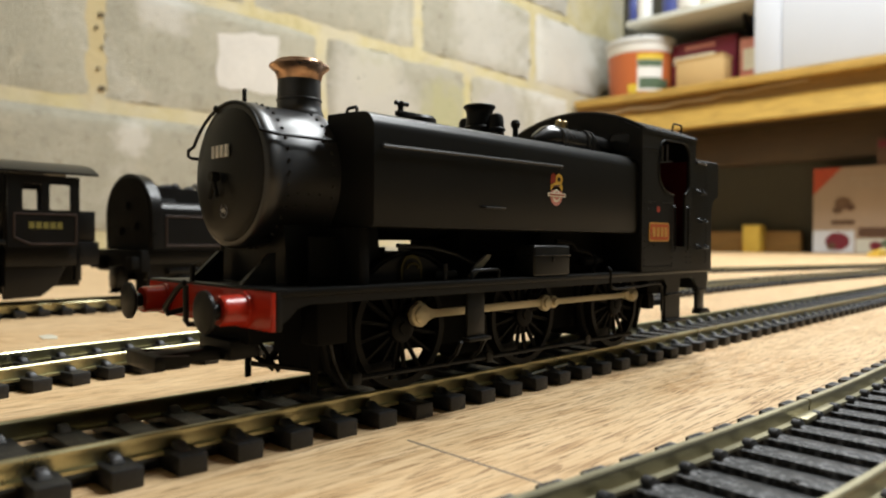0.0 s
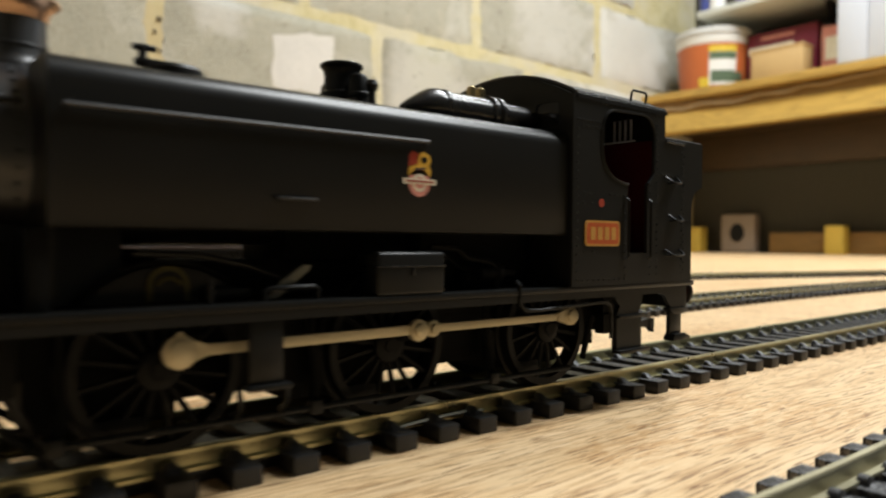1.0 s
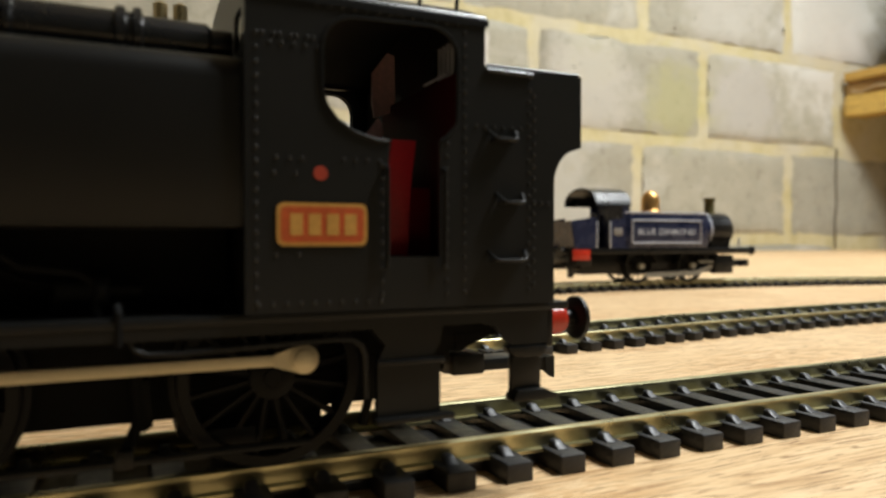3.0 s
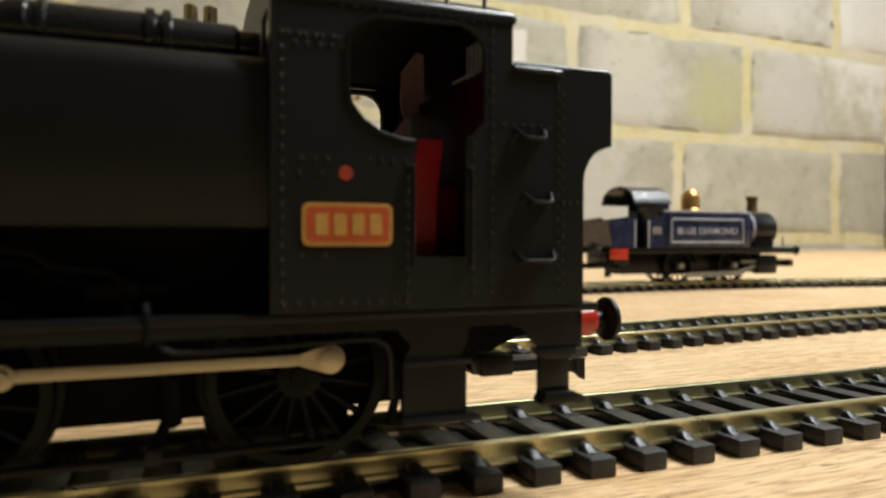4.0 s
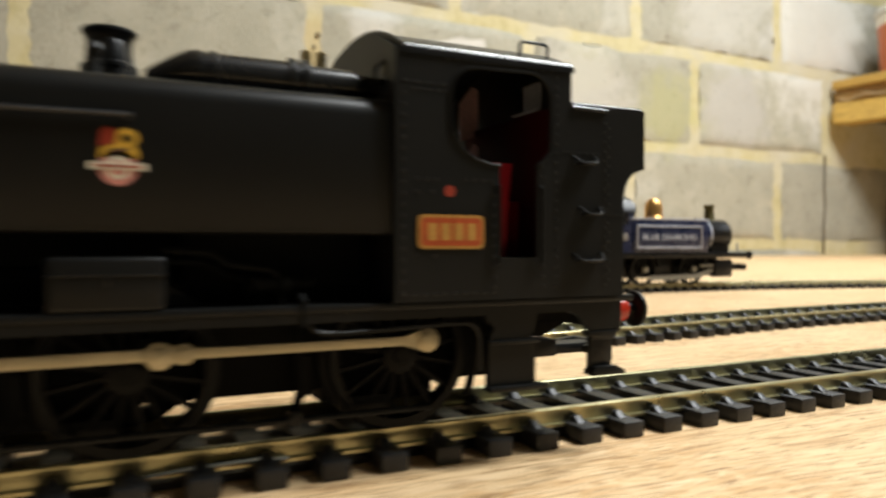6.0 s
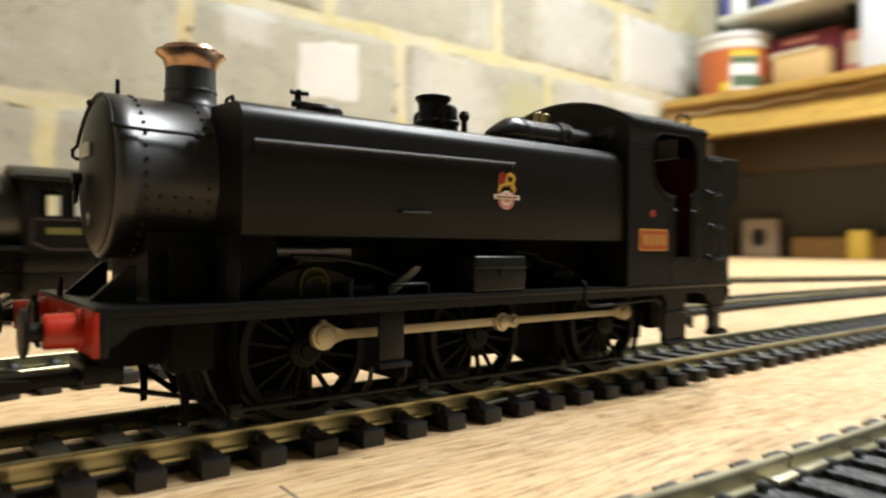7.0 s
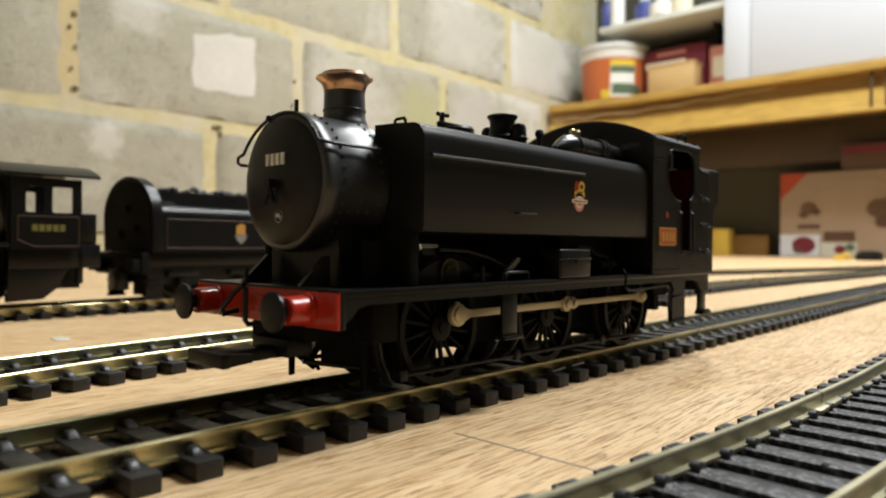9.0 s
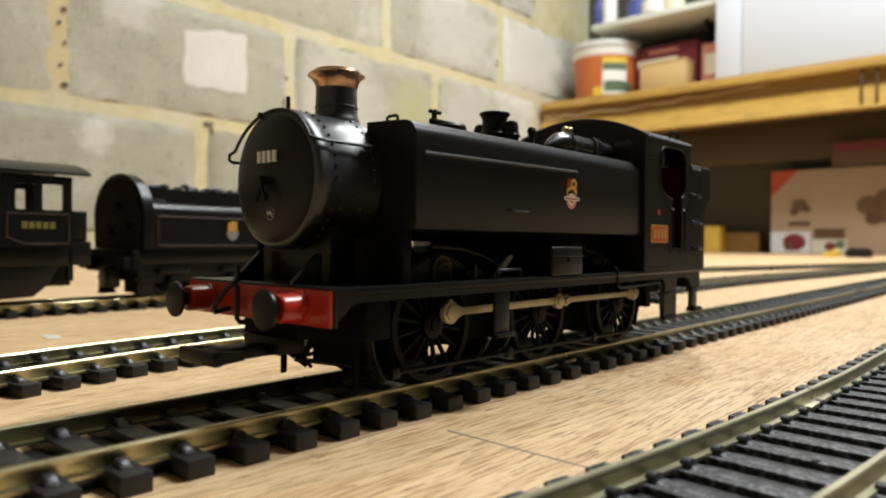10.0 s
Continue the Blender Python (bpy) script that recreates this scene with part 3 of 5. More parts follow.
box(bm, 1.0, 120.6, -17.5, 17.5, 20.0, 20.9, 0.2)
part("footplate", bm, LOCO_BLACK, E)


def valance(s):
    y = s * 17.0
    pts = [(1.2, 20.0), (1.2, 16.6), (2.2, 17.2), (3.6, 18.5), (5.2, 18.9), (110.0, 18.9), (111.5, 18.4), (112.6, 17.0), (113.4, 16.4), (118.0, 16.4), (118.0, 20.0)]
    part("valance", prism(B(), pts, "xz", y - 0.35, y + 0.35), LOCO_BLACK, E)


mirrored(valance)
part("buffer_beam", box(B(), -0.2, 0.5, -17.4, 17.4, 15.9, 20.7, 0.15), RED_PAINT, E, "red-painted buffer beam")
part("beam_back", box(B(), 0.5, 1.3, -17.45, 17.45, 15.9, 20.7, 0.1), LOCO_BLACK, E)
part("buffer_beam", box(B(), 118.0, 118.9, -17.0, 17.0, 15.9, 20.7, 0.15), LOCO_BLACK, E)
part("beam_cap", box(B(), 0.0, 2.0, -17.45, 17.45, 20.6, 21.05, 0.15), LOCO_BLACK, E)


def buffer(x, d, y):
    stock = part("buffer", lathe(B(), (x, y, 18.25), "x", [(0, 2.25), (d * 0.5, 2.25), (d * 0.6, 1.95), (d * 3.4, 1.9), (d * 3.6, 1.9), (d * 3.9, 1.75), (d * 4.0, 1.2)]), RED_PAINT, E, "red buffer stock")
    part("buffer_head", lathe(B(), (x, y, 18.25), "x", [(d * 3.8, 1.0), (d * 5.3, 1.0), (d * 5.35, 2.2), (d * 5.6, 2.62), (d * 6.0, 2.6), (d * 6.15, 2.2), (d * 6.2, 0)]), CHASSIS_BLACK, stock, "black round buffer head")


for y in (-11.4, 11.4):
    buffer(-0.2, -0.93, y)
    buffer(118.9, 1.2, y)

# smokebox, boiler, saddle
bm = B()
lathe(bm, (0, 0, 36.0), "x", [(3.7, 9.3), (3.75, 9.75), (3.95, 10.1), (4.35, 10.3), (4.8, 10.36), (6.0, 10.36), (6.25, 10.2), (15.0, 10.2), (15.2, 10.3), (16.0, 10.3), (16.2, 9.0), (64, 9.0)], 64)
part("smokebox", bm, BOILER_BLACK, E)
bm = B()
lathe(bm, (0, 0, 36.0), "x", [(2.3, 0), (2.45, 3.0), (2.8, 6.0), (3.2, 8.2), (3.45, 9.0), (3.6, 9.3), (3.9, 9.42)], 48)
part("smokebox_door", bm, LOCO_BLACK, E)
bm = B()
rod(bm, (2.0, 0, 35.6), (0.9, 0, 35.6), 0.7)
rod(bm, (1.3, 0, 35.6), (1.1, -1.6, 32.8), 0.3)
rod(bm, (1.6, 0, 35.6), (1.5, 1.2, 32.6), 0.3)
part("door_handle", bm, CHASSIS_BLACK, E)
for y in (1.75, 0.5, -0.75, -2.0):
    part("number_mark", box(B(), 2.12, 2.45, y - 0.36, y + 0.36, 38.25, 39.95, 0.05), WHITE_MARK, E, "white number mark")
bm = B()
lathe(bm, (3.0, -0.5, 30.9), "x", [(-0.35, 0.9), (-0.05, 0.9)], 24)
part("shed_plate", bm, LOCO_BLACK, E)
for y, z, w in ((-0.15, 31.0, 0.28), (-0.6, 31.1, 0.2), (-0.9, 30.8, 0.2)):
    part("plate_mark", box(B(), 2.55, 2.7, y - w / 2, y + w / 2, z - 0.35, z + 0.2), WHITE_MARK, E)
part("plate_rim", tube(B(), [(2.66, -0.5 + 0.92 * math.cos(radians(a)), 30.9 + 0.92 * math.sin(radians(a))) for a in range(0, 351, 15)], 0.07, 5), GREY_LINE, E)
bm = B()
for k in range(40):
    a = 2 * math.pi * k / 40
    for x in (7.0, 14.2):
        ball(bm, (x, 10.2 * math.cos(a), 36 + 10.2 * math.sin(a)), 0.27, 6)
for x in (8.5, 10.3, 12.1):
    for z in (31.6, 33.2):
        y = -math.sqrt(10.2 ** 2 - (z - 36) ** 2)
        ball(bm, (x, y, z), 0.26, 6)
part("rivets", bm, RIVET_BLACK, E)
bm = B()
prism(bm, [(-9.0, 20.9), (9.0, 20.9), (8.0, 29.0), (-8.0, 29.0)], "yz", 7.5, 24.0)
box(bm, 14.6, 17.0, -12.5, 12.5, 20.9, 28.6)
part("saddle", bm, LOCO_BLACK, E)
for y in (-7.2, 7.2):
    part("front_gusset", prism(B(), [(1.2, 20.9), (6.5, 20.9), (6.5, 25.2), (5.8, 25.2)], "xz", y - 0.4, y + 0.4), LOCO_BLACK, E)
for s in (-1, 1):
    part("front_bracket", box(B(), 9.0, 13.0, s * 12.0 - 0.6, s * 12.0 + 0.6, 20.9, 27.4, 0.2), INNER_BLACK, E)
    part("front_bracket", box(B(), 14.0, 15.8, s * 14.6 - 1.6, s * 14.6 + 1.6, 20.9, 28.6, 0.2), INNER_BLACK, E)

# handrail round the smokebox front
bm = B()
hand = [(4.0, 9.9, 39.0), (3.4, 10.8, 39.1), (3.0, 11.0, 39.4), (2.9, 10.8, 40.2)] + [(2.9 + 0.9 * math.sin(radians(a)), (11.2 if a < 90 else 10.4) * math.cos(radians(a)), 36 + 10.1 * math.sin(radians(a))) for a in range(28, 152, 8)]
hand += [(4.4, -9.7, 41.0), (5.6, -9.9, 40.9), (8, -10.1, 40.85), (14.6, -10.2, 40.85)]
tube(bm, hand, 0.26, 8)
for p in ((3.7, 3.6, 45.6), (12.8, -9.9, 40.85)):
    ball(bm, p, 0.55, 8)
part("handrail", bm, CHASSIS_BLACK, E)
part("lamp_iron", box(B(), 5.8, 6.3, -0.35, 0.35, 46.2, 48.4, 0.2), CHASSIS_BLACK, E)

# chimney with copper cap
bm = B()
lathe(bm, (15.2, 0, 0), "z", [(44.0, 3.8), (45.8, 3.7), (46.2, 3.55), (46.5, 3.4), (47.0, 3.32), (47.7, 3.3), (47.8, 3.42), (48.05, 3.42), (48.15, 3.28), (51.2, 3.2)], 40)
part("chimney", bm, BOILER_BLACK, E)
bm = B()
lathe(bm, (15.2, 0, 0), "z", [(50.9, 3.25), (51.2, 3.34), (51.9, 3.5), (52.4, 3.85), (52.7, 4.25), (52.9, 4.5), (53.15, 4.46), (53.3, 4.1), (53.4, 3.75), (53.75, 3.6), (53.85, 3.4), (53.7, 3.0), (51.8, 2.8), (51.8, 0)], 48)
part("chimney_cap", bm, COPPER, E, "polished copper chimney cap")

# pannier tanks


def tank(s):
    sec = [(7.0, 30.0), (8.5, 28.9), (16.5, 28.6), (17.25, 28.85), (TANK_HALF, 29.5)]
    sec += arc(TANK_HALF - 2.6, 42.0, 2.6, 0, 90, 10)
    sec += [(12.0, 44.8), (7.0, 45.0)]
    bm = B()
    prism(bm, [(s * y, z) for y, z in sec], "yz", 15.4, 85.4)
    t = part("tank", bm, LOCO_BLACK, E, smooth=40)
    bm = B()
    tube(bm, [(16.6, s * 17.95, 39.75), (58.0, s * 17.95, 40.2)], 0.26, 8)
    for x in (17.2, 30.7, 44.9, 57.6):
        rod(bm, (x, s * 17.3, 39.95), (x, s * 18.05, 39.95), 0.28, 8)
    part("handrail", bm, BOILER_BLACK, t)
    part("tank_step", box(B(), 37.2, 42.0, s * 17.4, s * 18.5, 32.05, 32.35, 0.12), BOILER_BLACK, t)
    bm = B()
    tube(bm, [(16.0, s * 13.0, 44.4), (16.0, s * 13.0, 45.3), (16.1, s * 12.7, 45.55), (16.1, s * 11.1, 45.55), (16.0, s * 10.8, 45.3), (16.0, s * 10.8, 44.4)], 0.24, 8)
    part("lifting_loop", bm, CHASSIS_BLACK, t)
    bm = B()
    lathe(bm, (28.0, s * 12.0, 44.5), "z", [(0, 3.2), (0.8, 3.2), (1.2, 2.9), (1.5, 1.0), (1.6, 0)], 24)
    box(bm, 24.2, 29.0, s * 12.0 - 0.5, s * 12.0 + 0.5, 45.5, 46.3, 0.2)
    rod(bm, (25.0, s * 12.0, 46.1), (25.0, s * 12.0, 47.7), 0.45)
    rod(bm, (24.0, s * 12.0, 47.4), (26.4, s * 12.0, 47.4), 0.35)
    part("filler_lid", bm, CHASSIS_BLACK, t)
    bm = B()
    lathe(bm, (54.6, s * 10.0, 43.9), "z", [(0, 0.9), (0.4, 0.6), (2.6, 0.5), (3.4, 0.5), (3.7, 0.75), (4.3, 0.9), (4.9, 0.65), (5.15, 0)], 14)
    part("knob", bm, CHASSIS_BLACK, t)
    # badge, as plain shapes
    y0, y1 = s * (TANK_HALF + 0.005), s * (TANK_HALF + 0.06)
    cx = 56.8
    part("badge", prism(B(), [(cx - 1.75, 35.9), (cx + 1.75, 35.9), (cx + 1.9, 36.6), (cx + 1.5, 37.2), (cx + 1.85, 37.9), (cx + 1.6, 38.6), (cx + 0.7, 38.95), (cx - 0.1, 38.6), (cx - 0.3, 37.3), (cx - 1.6, 36.9)], "xz", y0, y1), YELLOW, t, "yellow badge transfer")
    part("badge", prism(B(), [(cx - 1.7, 37.0), (cx - 0.35, 37.35), (cx - 0.25, 38.6), (cx - 0.9, 39.0), (cx - 1.6, 38.5)], "xz", y0, y1), BADGE_RED, t)
    part("badge", prism(B(), arc(cx + 0.75, 37.9, 0.5, 0, 360, 10, 0.42)[:-1], "xz", y1, y1 + s * 0.03), LOCO_BLACK, t)
    part("badge", prism(B(), [(cx - 0.9, 36.5), (cx + 0.9, 36.7), (cx + 1.0, 37.0), (cx - 0.7, 36.8)], "xz", y1, y1 + s * 0.03), DARK_PRINT, t)
    part("badge", prism(B(), arc(cx, 35.0, 1.75, 0, 360, 24)[:-1], "xz", y0, y1), BADGE_PINK, t)
    part("badge", prism(B(), arc(cx, 35.0, 1.15, 0, 360, 20)[:-1], "xz", y1, y1 + s * 0.03), CREAM, t)
    part("badge", prism(B(), arc(cx, 35.0, 0.75, 0, 360, 20)[:-1], "xz", y1 + s * 0.03, y1 + s * 0.06), BADGE_PINK, t)
    part("badge", prism(B(), [(cx - 2.6, 34.8), (cx + 2.6, 34.8), (cx + 2.6, 35.5), (cx - 2.6, 35.5)], "xz", y1 + s * 0.06, y1 + s * 0.1), CREAM, t)
    part("badge", prism(B(), [(cx - 2.2, 35.02), (cx + 2.2, 35.02), (cx + 2.2, 35.28), (cx - 2.2, 35.28)], "xz", y1 + s * 0.1, y1 + s * 0.12), BADGE_RED, t)


mirrored(tank)

# firebox, dome bonnet, whistles
bm = B()
box(bm, 63, 85.4, -9.5, 9.5, 20.9, 45.8, 1.5)
part("firebox", bm, INNER_BLACK, E)
bm = B()
lathe(bm, (56.0, 0, 0), "z", [(44, 3.3), (48.6, 3.2), (49.0, 2.75), (50.2, 2.55), (51.2, 2.5), (52.0, 2.65), (52.35, 2.95), (52.5, 3.1), (52.8, 3.1), (52.95, 2.95), (53.0, 2.3), (52.2, 2.0), (52.0, 0)], 32)
part("safety_valve", bm, CHASSIS_BLACK, E)
for s in (-1, 1):
    bm = B()
    lathe(bm, (56.4, s * 3.9, 0), "z", [(44, 1.6), (47.6, 1.5), (47.8, 1.75), (48.2, 1.75), (48.4, 1.5), (50.2, 1.4), (50.8, 1.1), (51.1, 0.5), (51.15, 0)], 20)
    part("feed_valve", bm, CHASSIS_BLACK, E)
bm = B()
for x, y in ((79.2, -2.0), (81.2, -2.0)):
    lathe(bm, (x, y, 46.2), "z", [(0, 0.5), (4.4, 0.45), (4.6, 0.75), (6.5, 0.75), (6.8, 0.35), (6.9, 0)], 12)
part("whistle", bm, BRASS, E, "small brass whistles")
for s in (-1, 1):
    bm = B()
    lathe(bm, (0, s * 10.0, 46.8), "x", [(59.4, 0), (59.5, 0.7), (60.4, 1.15), (62.4, 1.95), (63.8, 2.35), (65.2, 2.5), (65.4, 2.3), (66.0, 2.3), (66.2, 2.55), (66.7, 2.55), (66.9, 2.3), (74.8, 2.3), (75.0, 2.75), (75.7, 2.75), (75.9, 2.3), (76.3, 2.3), (76.5, 2.75), (77.1, 2.75), (77.3, 2.1), (83.0, 2.0), (83.4, 1.6), (85.4, 1.5)], 28)
    for v in bm.verts:
        if v.co.x < 64.0:
            v.co.z -= (64.0 - v.co.x) * 0.22
    ejector = part("ejector", bm, EJECTOR_BLACK, E, "gloss black banded ejector cylinder")
    for x in (68, 74, 81):
        part("bracket", box(B(), x - 0.5, x + 0.5, s * 10.0 - 1.0, s * 10.0 + 1.0, 44.4, 45.4), CHASSIS_BLACK, ejector)
bm = B()
tube(bm, [(76, -8.4, 44.2), (82, -8.6, 44.4), (84.5, -9.0, 44.6), (85.3, -9.2, 45.8)], 0.45, 8)
rod(bm, (80.5, -8.6, 44.3), (82.5, -8.6, 44.3), 0.8)
part("ejector_pipe", bm, CHASSIS_BLACK, E)

# cab and bunker


def cab_side(s):
    y0, y1 = s * (HALF - 0.55), s * HALF
    outer = [(85.4, 20.9), (118.1, 20.9), (118.1, 33.6)]
    outer += [(118.1 + 3.4 * (1 - math.cos(radians(a))), 33.8 + 3.9 * math.sin(radians(a))) for a in (10, 25, 40, 55, 70, 82)]
    outer += [(121.6, 37.8), (121.6, 45.6), (109.6, 45.6), (109.6, 50.3), (85.4, 50.3)]
    hole = arc(95.6, 45.6, 3.2, 90, 180, 5)
    hole += [(92.4, 42.0)] + [(92.4 + 6.5 * (1 - math.cos(radians(a))), 42.0 - 4.8 * math.sin(radians(a))) for a in (20, 40, 60, 80)]
    hole += [(99.1, 37.2), (99.1, 26.0), (104.5, 26.0), (104.5, 37.6), (105.2, 38.0), (106.4, 39.4), (106.5, 41.6)]
    hole += arc(103.5, 46.0, 3.0, 0, 90, 5)
    bm = B()
    pierced(bm, outer, [hole], "xz", y0, y1)
    side = part("cab_side", bm, CAB_BLACK, E)
    # beading round the opening
    bm = B()
    tube(bm, [(99.1, s * (HALF + 0.05), 37.2)] + [(x, s * (HALF + 0.05), z) for x, z in reversed(hole[:hole.index((99.1, 37.2))])] + [(x, s * (HALF + 0.05), z) for x, z in reversed(hole[hole.index((104.5, 37.6)):])], 0.22, 6)
    part("beading", bm, LOCO_BLACK, side)
    bm = B()
    spots = [(86.4, 22 + 1.28 * k) for k in range(19)] + [(87.6 + 1.1 * k, 45.6) for k in range(5)] + [(86.6 + 1.3 * k, 21.8) for k in range(10)]
    spots += [(98.4, 22.4 + 1.25 * k) for k in range(11)] + [(105.3, 22.4 + 1.25 * k) for k in range(20) if 22.4 + 1.25 * k < 38]
    spots += [(107.3, 22.4 + 1.2 * k) for k in range(23)] + [(114.9, 22.4 + 1.25 * k) for k in range(18)]
    spots += [(88.2 + 1.2 * k, 35.2) for k in range(3)] + [(94.5 + 1.2 * k, 35.3) for k in range(4)] + [(88, 33.8), (90, 33.8), (88.2, 26.3), (90.3, 26.3)]
    spots += [(86.4 + 0.55 * (k % 2) + 1.55 * (k // 2), 46.4) for k in range(8)] + [(108.6 + 1.05 * k, 39.4) for k in range(6)] + [(115.5, 23.0 + 1.25 * k) for k in range(17)]
    spots += [(92 + 1.2 * k, 49.5) for k in range(13)] + [(115.5 + 0.9 * k, 31.6) for k in range(3)]
    for x, z in spots:
        ball(bm, (x, s * HALF, z), 0.21, 6)
    part("rivets", bm, RIVET_BLACK, side)
    for x0, x1, z in ((110.0, 113.2, 38.3), (111.0, 114.0, 31.8), (110.0, 114.3, 25.8)):
        step = part("footstep", box(B(), x0 + 0.2, x1 - 0.2, s * (HALF - 0.05), s * (HALF + 1.2), z - 0.35, z - 0.1, 0.08), LOCO_BLACK, side)
        part("step_lip", tube(B(), [(x0 - 0.1, s * HALF, z + 0.75), (x0 + 0.35, s * (HALF + 1.15), z - 0.1), (x0 + 0.7, s * (HALF + 1.3), z - 0.25), (x1 - 0.7, s * (HALF + 1.3), z - 0.25), (x1 - 0.35, s * (HALF + 1.15), z - 0.1), (x1 + 0.1, s * HALF, z + 0.75)], 0.2, 8), LOCO_BLACK, step)
    bm = B()
    for x in (98.75, 104.85):
        tube(bm, [(x, s * (HALF + 0.1), 25.0), (x, s * (HALF + 0.55), 25.3), (x, s * (HALF + 0.55), 34.6), (x, s * (HALF + 0.1), 34.9)], 0.22, 6)
    part("grab_rail", bm, LOCO_BLACK, side)
    # number panel, as plain bars
    y2 = s * (HALF + 0.2)
    plate = part("number_panel", prism(B(), round_rect(88.2, 96.8, 27.1, 31.1, 0.7), "xz", s * HALF, y2), PANEL_EDGE, side, "orange panel with a yellow border and marks")
    part("panel_field", prism(B(), round_rect(88.55, 96.45, 27.45, 30.75, 0.5), "xz", y2, y2 + s * 0.04), ORANGE, plate)
    for k in range(4):
        x = 89.4 + 1.72 * k
        part("panel_mark", prism(B(), [(x, 28.1), (x + 1.15, 28.1), (x + 1.15, 30.1), (x, 30.1)], "xz", y2 + s * 0.04, y2 + s * 0.09), PANEL_EDGE, plate)
    part("red_spot", prism(B(), arc(92.3, 33.9, 0.68, 0, 360, 20)[:-1], "xz", s * HALF, s * (HALF + 0.05)), BADGE_RED, side, "red route spot")


mirrored(cab_side)
ROOF_R, ROOF_Z = 36.0, 55.4 - 36.0


def roof_z(y):
    return ROOF_Z + math.sqrt(ROOF_R ** 2 - y * y)


bm = B()
ys = [-18.5 + 37.0 * k / 24 for k in range(25)]
prism(bm, [(y, roof_z(y)) for y in ys] + [(y, roof_z(y) - 0.7) for y in reversed(ys)], "yz", 86.2, 109.9)
roof = part("roof", bm, LOCO_BLACK, E)
for s in (-1, 1):
    part("gutter", tube(B(), [(86.4, s * 17.5, 50.2), (109.8, s * 17.5, 50.2)], 0.85, 16), EJECTOR_BLACK, roof)
part("roof_rib", tube(B(), [(86.4, y, roof_z(y) + 0.02) for y in [-18.2 + 36.4 * k / 20 for k in range(21)]], 0.28, 6), BOILER_BLACK, roof)
for s in (-1, 1):
    part("roof_rail", tube(B(), [(103.4, s * 15.5, 51.4), (103.4, s * 15.8, 53.2), (103.8, s * 15.8, 53.6), (107.2, s * 15.8, 53.6), (107.6, s * 15.8, 53.2), (107.6, s * 15.5, 51.4)], 0.22, 8), CHASSIS_BLACK, E)
part("roof_lining", prism(B(), [(y * 0.93, roof_z(y * 0.93) - 0.9) for y in ys] + [(y * 0.93, roof_z(y * 0.93) - 1.2) for y in reversed(ys)], "yz", 86.4, 108.7), INNER_BLACK, roof)
ys = [-18.2 + 36.4 * k / 16 for k in range(17)]
outline = [(-18.2, 20.9), (18.2, 20.9)] + [(y, roof_z(y) - 0.5) for y in reversed(ys)]
bm = B()
pierced(bm, outline, [round_rect(-15.2, -10.4, 45.6, 49.6, 0.8), round_rect(10.4, 15.2, 45.6, 49.6, 0.8)], "yz", 85.6, 86.3)
cab_front = part("cab_front", bm, LOCO_BLACK, E)
for y in (-12.8, 12.8):
    part("window_pane", box(B(), 85.85, 86.05, y - 2.6, y + 2.6, 45.3, 49.9), DARK_GLASS, cab_front)
bm = B()
pierced(bm, outline, [round_rect(-12.5, -7.0, 45.9, 49.8, 0.8), round_rect(7.0, 12.5, 45.9, 49.8, 0.8)], "yz", 108.8, 109.4)
cab_back = part("cab_back", bm, LOCO_BLACK, E)
for s in (-1, 1):
    for k in range(4):
        y = s * (8.0 + 1.2 * k)
        part("window_bar", rod(B(), (109.1, y, 45.7), (109.1, y, 50.0), 0.24, 6), GREY_LINE, cab_back)
bm = B()
box(bm, 86.4, 108.7, -17.6, 17.6, 22.0, 26.0)
part("cab_floor", bm, CHASSIS_BLACK, E)
# the cab's inner shade is put into the darkest red here
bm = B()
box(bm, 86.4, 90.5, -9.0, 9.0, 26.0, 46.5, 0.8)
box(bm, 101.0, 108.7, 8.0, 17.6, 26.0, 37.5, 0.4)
part("backhead", bm, CAB_SHADED_RED, E, "red cab fittings, darkened in colour for the cab's shade")
part("door_post", prism(B(), [(101.0, 26.0), (103.5, 26.0), (103.7, 33.0), (104.4, 38.4), (101.6, 38.4), (101.0, 35.0)], "xz", -12.4, -11.8, 0.1), CAB_LIT_RED, E, "red inner cab post, brightened in colour as if lit")
part("locker", box(B(), 103.4, 107.6, -9.0, 2.0, 26.0, 33.6, 0.3), CAB_DIM_RED, E, "red cab locker, dimmed in colour for the cab's shade")
part("seat_flap", prism(B(), [(100.0, 38.6), (103.0, 38.6), (103.0, 41.2), (102.5, 41.8)], "xz", -5.3, -4.9), LIT_PINK, E)
part("tip_up_seat", prism(B(), [(105.1, 49.4), (107.2, 52.2), (108.2, 51.9), (108.3, 46.0), (107.6, 44.4), (105.4, 43.6), (105.1, 45.4)], "xz", 4.6, 5.0), LIT_PINK, E, "pinkish cab fitting, brightened in colour as if lit")
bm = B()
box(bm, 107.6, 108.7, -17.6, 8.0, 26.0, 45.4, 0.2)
part("cab_partition", bm, CAB_SHADED_RED, E)
part("window_sill", box(B(), 107.3, 107.7, -13.6, -7.2, 45.5, 45.8, 0.1), GREY_LINE, cab_back)
part("window_shutter", box(B(), 109.4, 109.8, -13.5, -6.0, 45.2, 50.4), LOCO_BLACK, cab_back)

